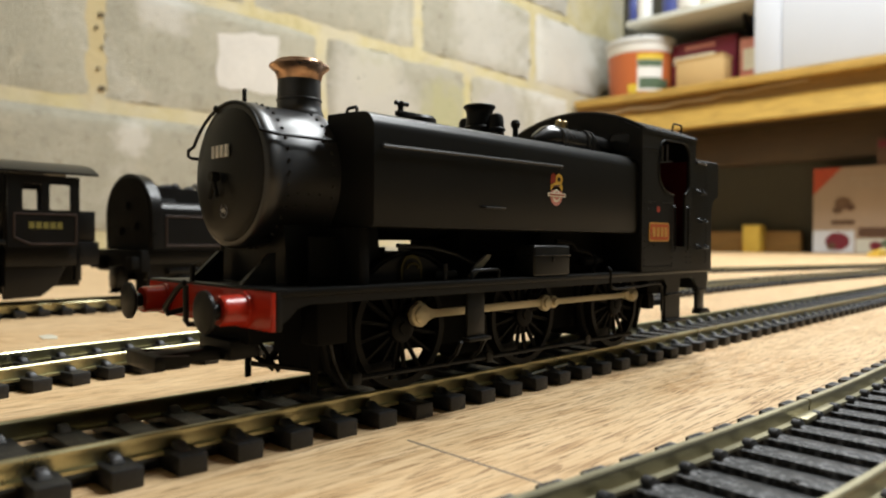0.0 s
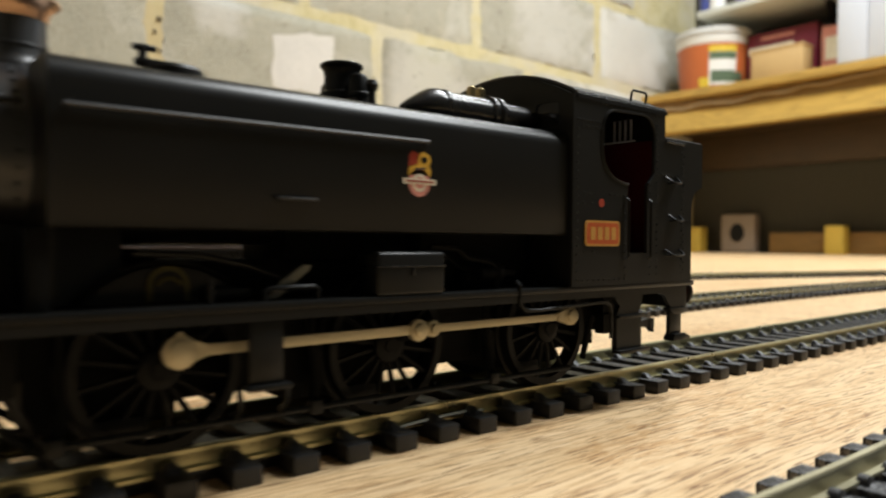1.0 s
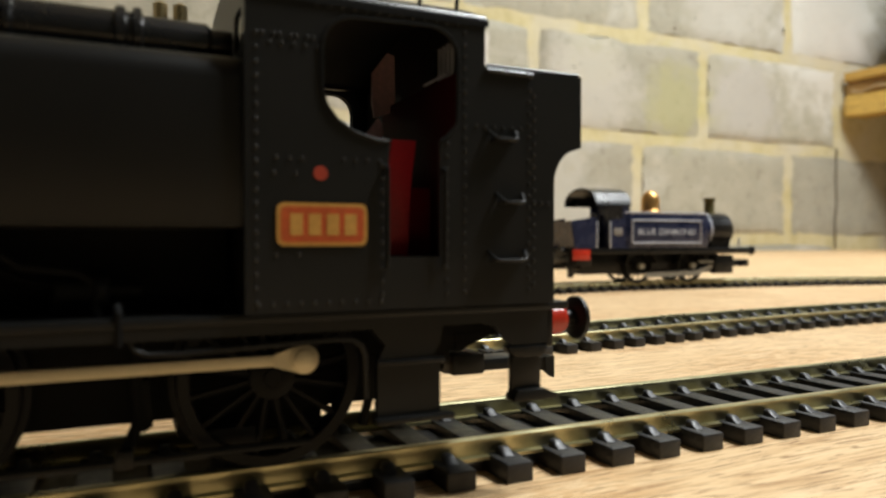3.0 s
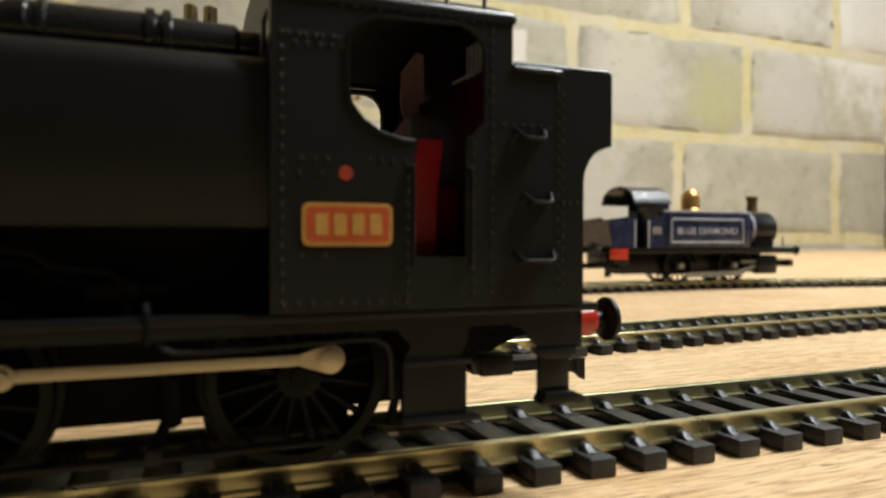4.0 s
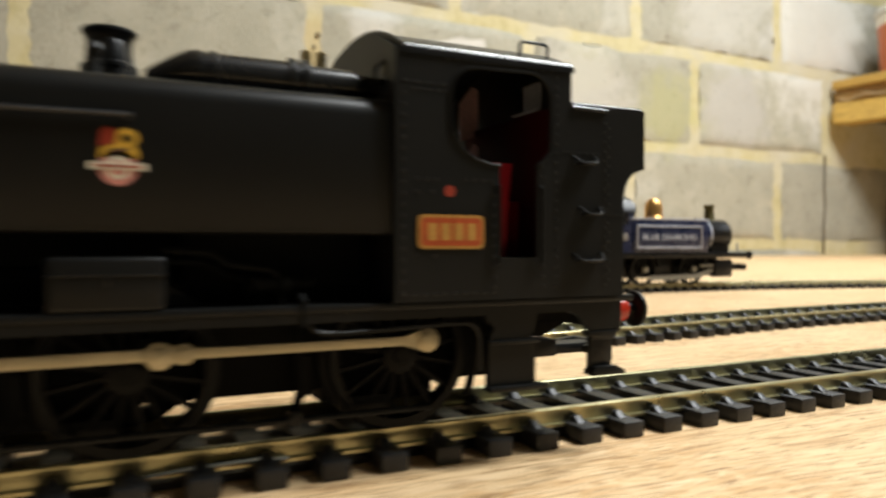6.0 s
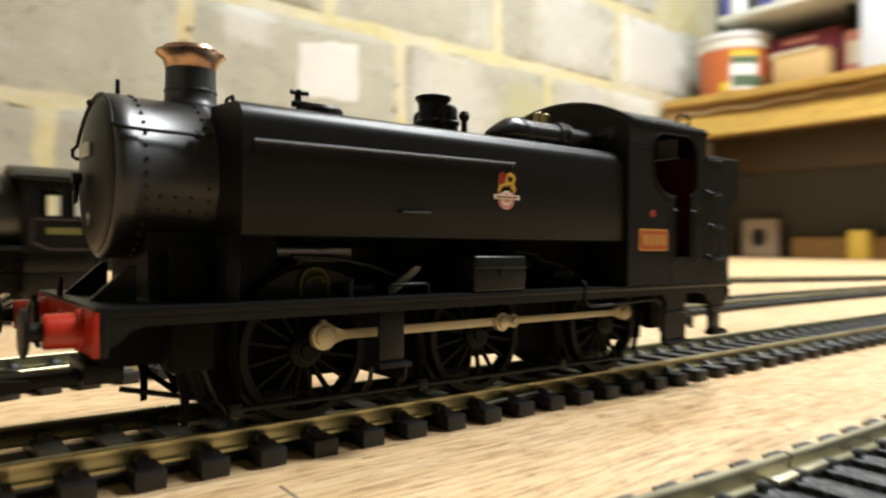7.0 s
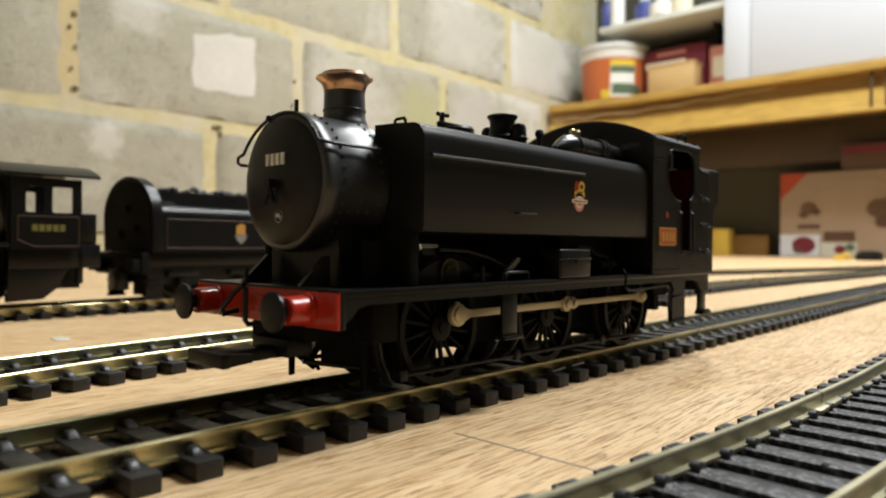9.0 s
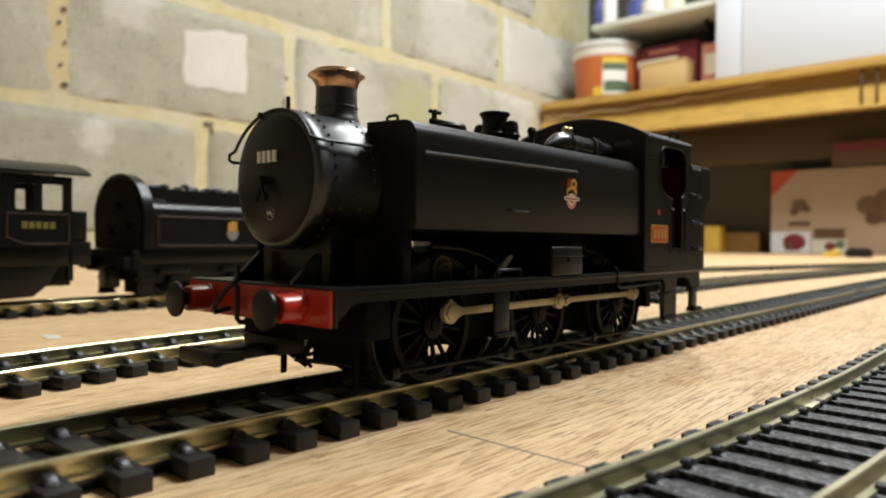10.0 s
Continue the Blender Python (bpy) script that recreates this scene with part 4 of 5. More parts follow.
# bunker back, coal space, lamp irons
back = [(117.5, 20.9), (118.1, 20.9), (118.1, 33.8), (119.4, 37.0), (121.6, 37.8), (121.6, 45.4), (121.0, 45.4), (121.0, 38.4), (119.0, 37.6), (117.5, 34.0)]
part("bunker_back", prism(B(), back, "xz", -17.8, 17.8), LOCO_BLACK, E)
part("coal", box(B(), 109.4, 121.0, -17.7, 17.7, 40.0, 43.6), COAL, E)
for y in (-17.9, 17.9):
    part("bunker_edge", tube(B(), [(110.0, y, 45.75), (121.4, y, 45.75)], 0.28, 6), LOCO_BLACK, E)
    part("bunker_edge", tube(B(), [(109.7, y * 1.03, 45.2), (115.2, y * 1.03, 45.1)], 0.3, 10), EJECTOR_BLACK, E)
bm = B()
tube(bm, [(118.2, -15.5, 23.0), (119.0, -15.5, 23.4), (119.0, -15.5, 32.0), (118.2, -15.5, 32.4)], 0.25, 6)
part("grab_rail", bm, CHASSIS_BLACK, E)

# running gear
AXLES, RAIL_TOP, WHEEL_R = (27.5, 57.8, 89.4), RAIL_FOOT + 2.55, 9.2
CZ = RAIL_TOP + WHEEL_R


def wheel_mesh_parts(x, s):
    bm = B()
    outer = [(0, 9.9), (0.55, 9.95), (0.75, 9.35), (2.5, 9.2), (2.5, 8.1), (1.0, 8.0), (0, 8.0)]
    n = 48
    rings = []
    for h, r in outer:
        rings.append([bm.verts.new((x + r * math.cos(2 * math.pi * k / n), s * (7.3 + h), CZ + r * math.sin(2 * math.pi * k / n))) for k in range(n)])
    for a, b in zip(rings, rings[1:] + rings[:1]):
        for k in range(n):
            bm.faces.new((a[k], a[(k + 1) % n], b[(k + 1) % n], b[k]))
    w = part("wheel", bm, TYRE_METAL, E, "black spoked driving wheel")
    bm = B()
    for k in range(16):
        a = 2 * math.pi * (k + 0.5) / 16
        c, d = math.cos(a), math.sin(a)
        rod(bm, (x + 1.5 * c, s * 9.0, CZ + 1.5 * d), (x + 8.3 * c, s * 8.9, CZ + 8.3 * d), 0.42, 6)
    part("spokes", bm, WHEEL_BLACK, w)
    bm = B()
    lathe(bm, (x, 0, CZ), "y", [(s * 7.6, 2.3), (s * 10.0, 2.3), (s * 10.2, 2.0), (s * 10.2, 1.0), (s * 10.45, 0.9), (s * 10.5, 0)], 24)
    rod(bm, (x + 2.0, s * 7.8, CZ + 2.1), (x + 2.0, s * 10.2, CZ + 2.1), 1.7, 18)
    box(bm, x - 6.5, x - 1.5, s * 8.2, s * 9.3, CZ - 7.0, CZ - 4.8, 0.3)
    part("hub", bm, WHEEL_BLACK, w)
    return w


for x in AXLES:
    for s in (-1, 1):
        wheel_mesh_parts(x, s)
    part("axle", rod(B(), (x, -8, CZ), (x, 8, CZ), 1.2, 12), TYRE_METAL, E)

PIN_Z = 15.6


def rods(s):
    y0, y1 = s * 11.7, s * 12.4
    bm = B()
    prism(bm, [(30.0, PIN_Z - 0.62), (60.0, PIN_Z - 0.55), (60.0, PIN_Z + 0.75), (30.0, PIN_Z + 0.62)], "xz", y0, y1, 0.08)
    prism(bm, arc(28.8, PIN_Z, 1.85, 0, 360, 28)[:-1], "xz", y0, y1 + s * 0.3, 0.1)
    prism(bm, [(29.4, PIN_Z - 1.5), (31.8, PIN_Z - 0.62), (31.8, PIN_Z + 0.62), (29.4, PIN_Z + 1.5)], "xz", y0, y1 + s * 0.1)
    prism(bm, [(28.2, PIN_Z + 1.2), (29.5, PIN_Z + 1.2), (29.2, PIN_Z + 2.1), (28.5, PIN_Z + 2.1)], "xz", y0, y1)
    prism(bm, arc(60.8, PIN_Z, 1.5, 0, 360, 28)[:-1], "xz", y0, y1 + s * 0.3, 0.1)
    r = part("coupling_rod", bm, ROD_METAL, E, "pale metal coupling rod")
    bm = B()
    prism(bm, [(63.2, PIN_Z - 0.5), (91.7, PIN_Z - 0.55), (91.7, PIN_Z + 0.55), (63.2, PIN_Z + 0.6)], "xz", y0, y1, 0.08)
    prism(bm, arc(63.3, PIN_Z + 0.05, 1.15, 0, 360, 24)[:-1], "xz", y0, y1 + s * 0.25, 0.1)
    box(bm, 60.8, 63.5, min(y0, y1), max(y0, y1), PIN_Z - 0.9, PIN_Z + 0.95)
    prism(bm, arc(92.1, PIN_Z, 1.5, 0, 360, 28)[:-1], "xz", y0, y1 + s * 0.3, 0.1)
    prism(bm, [(89.1, PIN_Z - 0.6), (91.5, PIN_Z - 1.35), (91.5, PIN_Z + 1.35), (89.1, PIN_Z + 0.6)], "xz", y0, y1 + s * 0.1)
    part("coupling_rod", bm, ROD_METAL, E, "pale metal coupling rod")
    for x, rr in ((28.8, 1.35), (60.8, 0.95), (63.3, 0.7), (92.1, 1.1)):
        bm = B()
        lathe(bm, (x, 0, PIN_Z), "y", [(y1 + s * 0.2, rr), (y1 + s * 0.75, rr), (y1 + s * 0.85, rr * 0.85), (y1 + s * 0.87, 0)], 20)
        part("crank_pin", bm, ROD_METAL, r)
        part("crank_boss", rod(B(), (x, s * 9.5, PIN_Z), (x, y0, PIN_Z), 0.9, 12), CHASSIS_BLACK, r)
    bm = B()
    tube(bm, [(16.5, s * 11.6, 7.3), (46, s * 11.6, 7.2), (93.0, s * 11.6, 7.0)], 0.42, 8)
    gear = part("brake_gear", bm, CHASSIS_BLACK, E)
    for x in (17.0, 45.5, 75.5):
        part("pull_rod_joint", box(B(), x - 0.8, x + 0.8, s * 11.6 - 0.6, s * 11.6 + 0.6, 6.4, 8.2, 0.2), CHASSIS_BLACK, gear)
        part("brake_hanger", tube(B(), [(x, s * 11.0, 7.2), (x + 1.2, s * 9.4, 10.0), (x + 1.0, s * 8.9, 15.0), (x + 1.0, s * 8.5, 19.5)], 0.6, 8), INNER_BLACK, gear)
        part("brake_shoe", prism(B(), [(x + 1.6, 9.0), (x + 2.6, 9.6), (x + 2.2, 14.0), (x + 1.2, 14.0)], "xz", s * 7.6, s * 9.4), INNER_BLACK, gear)
    bm = B()
    box(bm, 34.6, 38.6, s * 16.4, s * 17.0, 11.9, 19.2, 0.15)
    box(bm, 34.2, 39.4, s * 16.0, s * 17.8, 11.4, 12.0, 0.15)
    part("step", bm, LOCO_BLACK, E)
    bm = B()
    prism(bm, [(97.4, 19.5), (105.6, 19.5), (105.2, 17.2), (104.4, 15.8), (105.2, 15.6), (105.2, 9.9), (98.4, 9.9), (98.4, 15.6), (99.2, 17.2), (98.4, 18.0)], "xz", s * 15.9, s * 16.9)
    cab_step = part("cab_step", bm, LOCO_BLACK, E)
    part("step_tread", box(B(), 98.2, 105.5, s * 16.6, s * 17.6, 15.2, 15.7, 0.12), LOCO_BLACK, cab_step)
    part("step_tread", box(B(), 98.0, 106.4, s * 16.2, s * 18.0, 9.4, 10.0, 0.12), LOCO_BLACK, cab_step)
    bm = B()
    box(bm, 113.6, 117.3, s * 16.2, s * 17.0, 11.3, 17.0, 0.15)
    prism(bm, [(114.0, 11.5), (117.4, 11.5), (118.9, 10.8), (118.9, 10.3), (113.5, 10.3), (113.5, 10.8)], "xz", s * 15.8, s * 17.9, 0.1)
    prism(bm, [(112.9, 16.2), (117.9, 16.2), (117.7, 15.6), (117.3, 15.0), (114.2, 15.0), (113.1, 15.6)], "xz", s * 16.0, s * 17.5, 0.1)
    part("rear_step", bm, LOCO_BLACK, E)
    bm = B()
    box(bm, 8.5, 13.5, s * 10.5, s * 14.5, 13.0, 20.0, 0.4)
    tube(bm, [(11, s * 12, 13.0), (13, s * 10.5, 9.0), (16.5, s * 9.0, 6.0)], 0.45, 8)
    part("sandbox", bm, INNER_BLACK, E)
    for x in (27.9, 57.8):
        bm = B()
        r = 11.7 if x < 40 else 10.8
        pts = [q for q in arc(x, CZ, r, 20, 160, 28) if q[1] > 20.5]
        inner = [q for q in arc(x, CZ, r - 0.5, 160, 20, 28) if q[1] > 20.5]
        prism(bm, pts + inner, "xz", s * 7.0, s * 11.0)
        prism(bm, pts + [(x - 9.0, 20.5), (x + 9.0, 20.5)], "xz", s * 10.6, s * 11.0)
        splasher = part("splasher", bm, LOCO_BLACK, E)
        part("splasher_beading", tube(B(), [(u, s * 11.05, w) for u, w in pts], 0.22, 6), LOCO_BLACK, splasher)
        if x < 40:
            arch = lambda d: [(x - 2.2 + d, 21.0), (x + 2.2 - d, 21.0)] + arc(x, 22.6, 2.2 - d, 0, 180, 12)
            crest = part("crest_plate", prism(B(), arch(0.0), "xz", s * 11.0, s * 11.5), AGED_BRASS, splasher, "dull brass arched crest plate")
            part("crest_field", prism(B(), arch(0.5), "xz", s * 11.5, s * 11.62), CHASSIS_BLACK, crest)
            part("crest_scroll", tube(B(), [(x + 1.2 * math.cos(radians(q)), s * 11.7, 22.7 + 0.8 * math.sin(radians(q))) for q in range(0, 181, 20)], 0.24, 6), AGED_BRASS, crest)
    bm = B()
    rod(bm, (30.8, s * 15.8, 20.9), (30.8, s * 15.8, 23.4), 0.35)
    tube(bm, [(37.0, s * 15.6, 20.9), (37.0, s * 15.6, 22.0), (37.5, s * 15.6, 22.3), (43.2, s * 15.6, 22.3), (43.6, s * 15.6, 22.0), (43.6, s * 15.6, 20.9)], 0.3, 8)
    part("footplate_rail", bm, CHASSIS_BLACK, E)
    bm = B()
    box(bm, 50.6, 61.1, s * 13.0, s * 17.6, 20.95, 26.3, 0.45, 3)
    tb = part("toolbox", bm, LOCO_BLACK, E, "black footplate toolbox")
    bm = B()
    box(bm, 50.5, 61.2, s * 13.0, s * 17.75, 24.4, 24.6, 0.08)
    box(bm, 55.7, 56.0, s * 17.5, s * 17.85, 23.4, 24.4, 0.05)
    part("lid_seam", bm, EJECTOR_BLACK, tb)
    lever = part("reversing_lever", prism(B(), [(38.3, 21.0), (39.4, 21.0), (40.6, 22.2), (43.2, 24.0), (43.6, 24.7), (42.6, 24.8), (39.7, 22.9)], "xz", s * 13.4, s * 14.0, 0.1), LEVER_METAL, E, "pale bare metal lever")
    part("lever_rod", tube(B(), [(24, s * 12.5, 26.2), (31, s * 12.5, 25.9), (36, s * 12.8, 24.8), (40.5, s * 13, 23.2)], 0.35, 6), CHASSIS_BLACK, lever)
    part("spring", box(B(), 31.5, 36.5, s * 12.0, s * 13.2, 20.9, 22.4, 0.5), CHASSIS_BLACK, E)
    part("feed_pipe", tube(B(), [(61, s * 14.5, 27.0), (66, s * 14.5, 26.6), (67.5, s * 14.5, 25.4), (72, s * 14.5, 24.8), (73.2, s * 14.5, 23.8), (73.4, s * 14.5, 20.9)], 0.4, 8), INNER_BLACK, E)
    part("injector", lathe(B(), (0, s * 14.0, 23.2), "x", [(70, 0.6), (70.2, 1.0), (73, 1.0), (73.4, 1.4), (74.2, 1.4), (74.5, 0.7), (77, 0.6)], 14), INNER_BLACK, E)
    bm = B()
    tube(bm, [(60, s * 13.5, 25.8), (65, s * 13.0, 25.6), (68, s * 12.5, 24.0), (71, s * 12.5, 23.4), (75, s * 13.0, 22.6), (76, s * 13.0, 20.9)], 0.35, 8)
    box(bm, 69.5, 73.2, s * 10.5, s * 12.0, 20.9, 24.0, 0.4)
    tube(bm, [(75.1, s * 17.2, 18.5), (75.1, s * 17.4, 21.4), (75.0, s * 16.8, 22.0)], 0.35, 8)
    part("injector_pipe", bm, INNER_BLACK, E)
    bm = B()
    tube(bm, [(76, s * 16.6, 20.0), (76, s * 16.9, 18.8), (76.4, s * 16.9, 18.1), (77.4, s * 16.9, 17.7), (80, s * 16.9, 17.6), (94, s * 16.9, 18.1), (95.8, s * 16.9, 18.0), (96.8, s * 16.8, 17.3), (97.2, s * 16.7, 16.2), (97.3, s * 16.6, 12.0)], 0.3, 8)
    part("steam_pipe", bm, CHASSIS_BLACK, E)




def guards(s):
    """Guard irons, sand pipes and brake struts low down by the rails."""
    bm = B()
    prism(bm, [(10.6, 14.0), (12.4, 14.0), (12.3, 8.0), (12.2, 5.5), (11.4, 5.4), (11.4, 8.0)], "xz", s * 8.6, s * 9.2)
    part("guard_iron", bm, INNER_BLACK, E)
    part("sand_pipe", tube(B(), [(13.2, s * 10.5, 13.0), (14.6, s * 9.6, 10.0), (16.8, s * 9.0, 6.4), (17.4, s * 8.9, 5.6)], 0.35, 8), CHASSIS_BLACK, E)
    for x in (33.6, 39.2):
        part("step_strut", tube(B(), [(x, s * 16.6, 11.5), (x + 1.2, s * 14.4, 9.2), (x + 1.6, s * 12.0, 7.4)], 0.34, 6), CHASSIS_BLACK, E)
    part("brake_hanger", tube(B(), [(100.6, s * 9.8, 15.0), (100.2, s * 9.2, 11.0), (99.4, s * 8.9, 7.4)], 0.55, 8), INNER_BLACK, E)


mirrored(rods)
mirrored(guards)
bm = B()
box(bm, 3.0, 15.0, -6.6, 6.6, 13.0, 20.0)
box(bm, 15.0, 105.0, -6.6, 6.6, 9.4, 20.0)
box(bm, 105.0, 117.9, -9.0, 9.0, 16.4, 20.0)
box(bm, 105.0, 111.0, -6.6, 6.6, 13.2, 16.4)
box(bm, 105.0, 111.6, -9.0, 9.0, 14.8, 16.4)
box(bm, 104.6, 107.0, -9.5, -7.5, 11.4, 14.8)
prism(bm, [(110.6, 16.7), (115.9, 16.7), (112.4, 15.2), (111.4, 14.7), (110.6, 14.7)], "xz", -9.1, -7.0)
box(bm, 14.0, 64.0, -6.4, 6.4, 20.0, 25.1)
box(bm, 22.0, 29.0, -4.0, 4.0, 24.8, 25.9)
box(bm, 44.0, 64.0, -6.4, 6.4, 24.8, 30.0)
part("main_frame", bm, INNER_BLACK, E)
for x in (23, 52, 88):
    part("keeper_plate", box(B(), x - 7.5, x + 7.5, -6, 6, 7.2, 11), INNER_BLACK, E)


def coupling(x, d):
    bm = B()
    box(bm, x + d * 8.6, x + d * 7.2, -4.6, 4.6, 10.4, 12.4, 0.3)
    box(bm, x + d * 7.8, x - d * 6.0, -2.0, 2.0, 10.6, 12.2, 0.3)
    for y in (-4.5, 3.4):
        prism(bm, [(x + d * 8.4, 12.3), (x + d * 7.2, 12.3), (x + d * 4.0, 12.0), (x + d * 4.0, 10.9), (x + d * 8.4, 10.5)], "xz", y, y + 1.1)
    box(bm, x - d * 1.5, x - d * 6.0, -4.5, 4.5, 10.8, 13.4, 0.3)
    if d < 0:
        tube(bm, [(x - d * 6, -2, 9.6), (x - d * 12, -4, 8.4), (x - d * 17, -6, 7.4)], 0.4, 6)
    else:
        prism(bm, [(x + 8.7, 12.4), (x + 8.7, 9.5), (x + 7.5, 10.5), (x + 7.2, 12.4)], "xz", -4.7, -3.4)
    part("coupling_hook", bm, CHASSIS_BLACK, E, "black plastic tension coupling")


coupling(0.0, -1)
coupling(118.5, 1)
bm = B()
tube(bm, [(-0.2, 5.6, 17.0), (-2.6, 5.4, 16.6), (-3.4, 4.4, 17.6), (-3.2, 1.2, 20.2), (-3.0, -0.6, 21.2), (-3.0, -1.0, 20.8), (-3.0, -1.0, 16.2), (-2.8, -1.4, 15.7), (-1.6, -1.6, 15.7)], 0.4, 8)
rod(bm, (0.4, 4.2, 20.8), (0.4, 4.2, 23.4), 0.35)
part("screw_link", bm, CHASSIS_BLACK, E)
part("hook_plate", box(B(), -0.5, -0.1, -1.6, 1.6, 16.8, 19.6, 0.1), RED_PAINT, E)

# ---------------------------------------------------------------- block wall face
COURSE, BED0 = 231.6, 26.4
PERPENDS = {-1: (440, 471.5), 0: (703, 484), 1: (440, 471.5), 2: (733, 467), 3: (440, 471.5), 4: (703, 484)}


def block_mesh(w, h, seed):
    rnd = random.Random(seed)
    bm = B()
    box(bm, 0, w, -3.0, 2, 0, h)
    edges = [e for e in bm.edges if all(v.co.y < 0 for v in e.verts)]
    bmesh.ops.subdivide_edges(bm, edges=edges, cuts=11, use_grid_fill=True)
    for v in bm.verts:
        if v.co.y < 0:
            on_edge = v.co.x < 1 or v.co.x > w - 1 or v.co.z < 1 or v.co.z > h - 1
            v.co.y += (3.2 if on_edge else 0) + rnd.uniform(-0.4, 0.4)
            if on_edge:
                v.co.x += rnd.uniform(-5, 5)
                v.co.z += rnd.uniform(-4.5, 4.5)
    mesh = finish(bm, smooth=60)
    mesh.materials.append(BLOCK)
    return mesh


BLOCK_MESHES = [block_mesh(443, 201, k) for k in range(10)]
for course in range(-1, 5):
    first, pitch = PERPENDS[course]
    for k in range(-5, 5):
        x = first + pitch * k
        if x < WEST or x + pitch > EAST:
            continue
        ob = new("block", BLOCK_MESHES[(k * 3 + course * 7) % 10])
        ob.parent = wall_north
        ob.matrix_local = place(x + 16, NORTH - 0.5, BED0 + COURSE * course + 15.5) @ Matrix.Diagonal(((pitch - 32) / 443, 1, 1, 1))

part("filler_patch", prism(B(), [(664, 328), (690, 324), (722, 330), (760, 326), (799, 331), (803, 370), (797, 410), (801, 440), (797, 452), (760, 446), (742, 449), (700, 436), (662, 430), (666, 390), (659, 360)], "xz", NORTH - 4.2, NORTH - 3.0), PATCH_WHITE, wall_north, "square white filler patch")
part("crack", tube(B(), [(1846, NORTH - 5.5, 4), (1844, NORTH - 5.5, 80), (1849, NORTH - 5.5, 130), (1845, NORTH - 5.5, 190), (1848, NORTH - 5.5, 270)], 2.2, 6), DARK_PINE, wall_north, "thin dark wire down the wall")
scrap = part("wood_chip", prism(B(), [(-2.6, -4.0), (0.4, -5.6), (2.4, 1.0), (1.6, 5.2), (-1.6, 4.0)], "xy", 0, 0.15), CREAM)
scrap.matrix_world = place(60, 214.5, 0)
tagged(scrap, "small pale wood chip lying on the board", "wood chip")
# holes are flat plates on the wall, their inner shade given by colour
HOLE = plain("hole_shade", (0.10, 0.075, 0.045), 0.9)
for x, z, w, h in ((447, 416, 14, 9), (440, 392, 9, 8), (449, 360, 8, 6), (449, 289, 18, 10), (443, 322, 9, 7), (716, 256, 34, 9), (722, 243, 9, 16), (900, 380, 8, 8), (1010, 402, 7, 6), (1290, 520, 8, 7)):
    part("hole", prism(B(), [(x + (u - x) * (0.75 + 0.3 * math.sin(k * 2.3 + x)), v) for k, (u, v) in enumerate(arc(x, z, w * 0.42, 0, 360, 9, h * 0.42)[:-1])], "xz", NORTH - 4.3, NORTH - 0.5), HOLE, wall_north)

# ---------------------------------------------------------------- shelf along the end wall
shelf = thing("wall_shelf", place(1900, 0, 0), "thick varnished pine shelf with double front rails along the end wall", "shelf")
Y0, Y1 = -700, 1270
part("front_rail", prism(B(), [(0, Y0), (45, Y0), (45, Y1), (-40, Y1), (-48, Y1 - 12), (-44, Y1 - 40), (0, 1000)], "xy", 354, 406, 4), PALE_PINE, shelf)
part("back_rail", prism(B(), [(18, Y0), (50, Y0), (50, Y1), (-28, Y1), (18, 1000)], "xy", 406, 448, 2), MID_PINE, shelf)
part("top_board", prism(B(), [(-12, Y0), (275, Y0), (275, Y1), (-40, Y1), (-12, 1000)], "xy", 447, 470, 3), PINE, shelf)
# shade below the shelf is put into the dark colour of these two
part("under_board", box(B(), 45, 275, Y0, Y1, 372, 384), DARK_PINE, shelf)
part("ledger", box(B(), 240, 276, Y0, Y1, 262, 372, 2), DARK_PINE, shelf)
bm = B()
tube(bm, [(-30, 1255, 420), (-26, 1235, 412), (-22, 1190, 424), (-14, 1150, 417), (-6, 1090, 428), (6, 1000, 421), (6, 930, 431), (6, 860, 426), (7, 810, 436), (7, 760, 431), (9, 700, 438), (8, 600, 440)], 4, 8)
part("cable", bm, CABLE_BROWN, shelf, "dusty brown cable clipped along the rail")
# notches drawn as dark strips, their shade in the colour
for y in (384, 352):
    part("notch", box(B(), -1.5, 2, y - 3.5, y + 3.5, 362, 448, 0.5), DARK_PINE, shelf)

upper = thing("upper_shelf", place(1900, 0, 0), "white painted upper shelf board on a dark bracket", "shelf")
part("shelf_board", box(B(), 10, 275, 700, 1120, 680, 698, 2), WHITE_SHELF, upper)
part("bracket", prism(B(), [(275, 680), (275, 520), (262, 520), (120, 672), (120, 680)], "xz", 800, 812), CHASSIS_BLACK, upper)

tub = thing("plastic_tub", place(1998, 1117, 470), "white plastic tub with an orange and green label and grey-white lid", "bucket")
bm = B()
lathe(bm, (0, 0, 0), "z", [(0, 88), (4, 92), (132, 101), (136, 104), (150, 104.5), (152, 102), (166, 103), (166, 97)], 48)
part("body", bm, BUCKET_WHITE, tub)
bm = B()
lathe(bm, (0, 0, 0), "z", [(156, 104), (158, 108.5), (170, 109.5), (175, 106), (180, 92), (182, 0)], 48)
part("lid", bm, LID_GREY, tub)


def wrap(name, a0, a1, z0, z1, material, extra=1.0, label=""):
    bm = B()
    n = max(3, int((a1 - a0) / 6))
    lo, hi = [], []
    for k in range(n + 1):
        a = radians(a0 + (a1 - a0) * k / n)
        for ring, z in ((lo, z0), (hi, z1)):
            r = 92 + (z - 4) * 9 / 128 + extra
            ring.append(bm.verts.new((r * math.cos(a), r * math.sin(a), z)))
    for k in range(n):
        bm.faces.new((lo[k], lo[k + 1], hi[k + 1], hi[k]))
    return part(name, bm, material, tub, label)


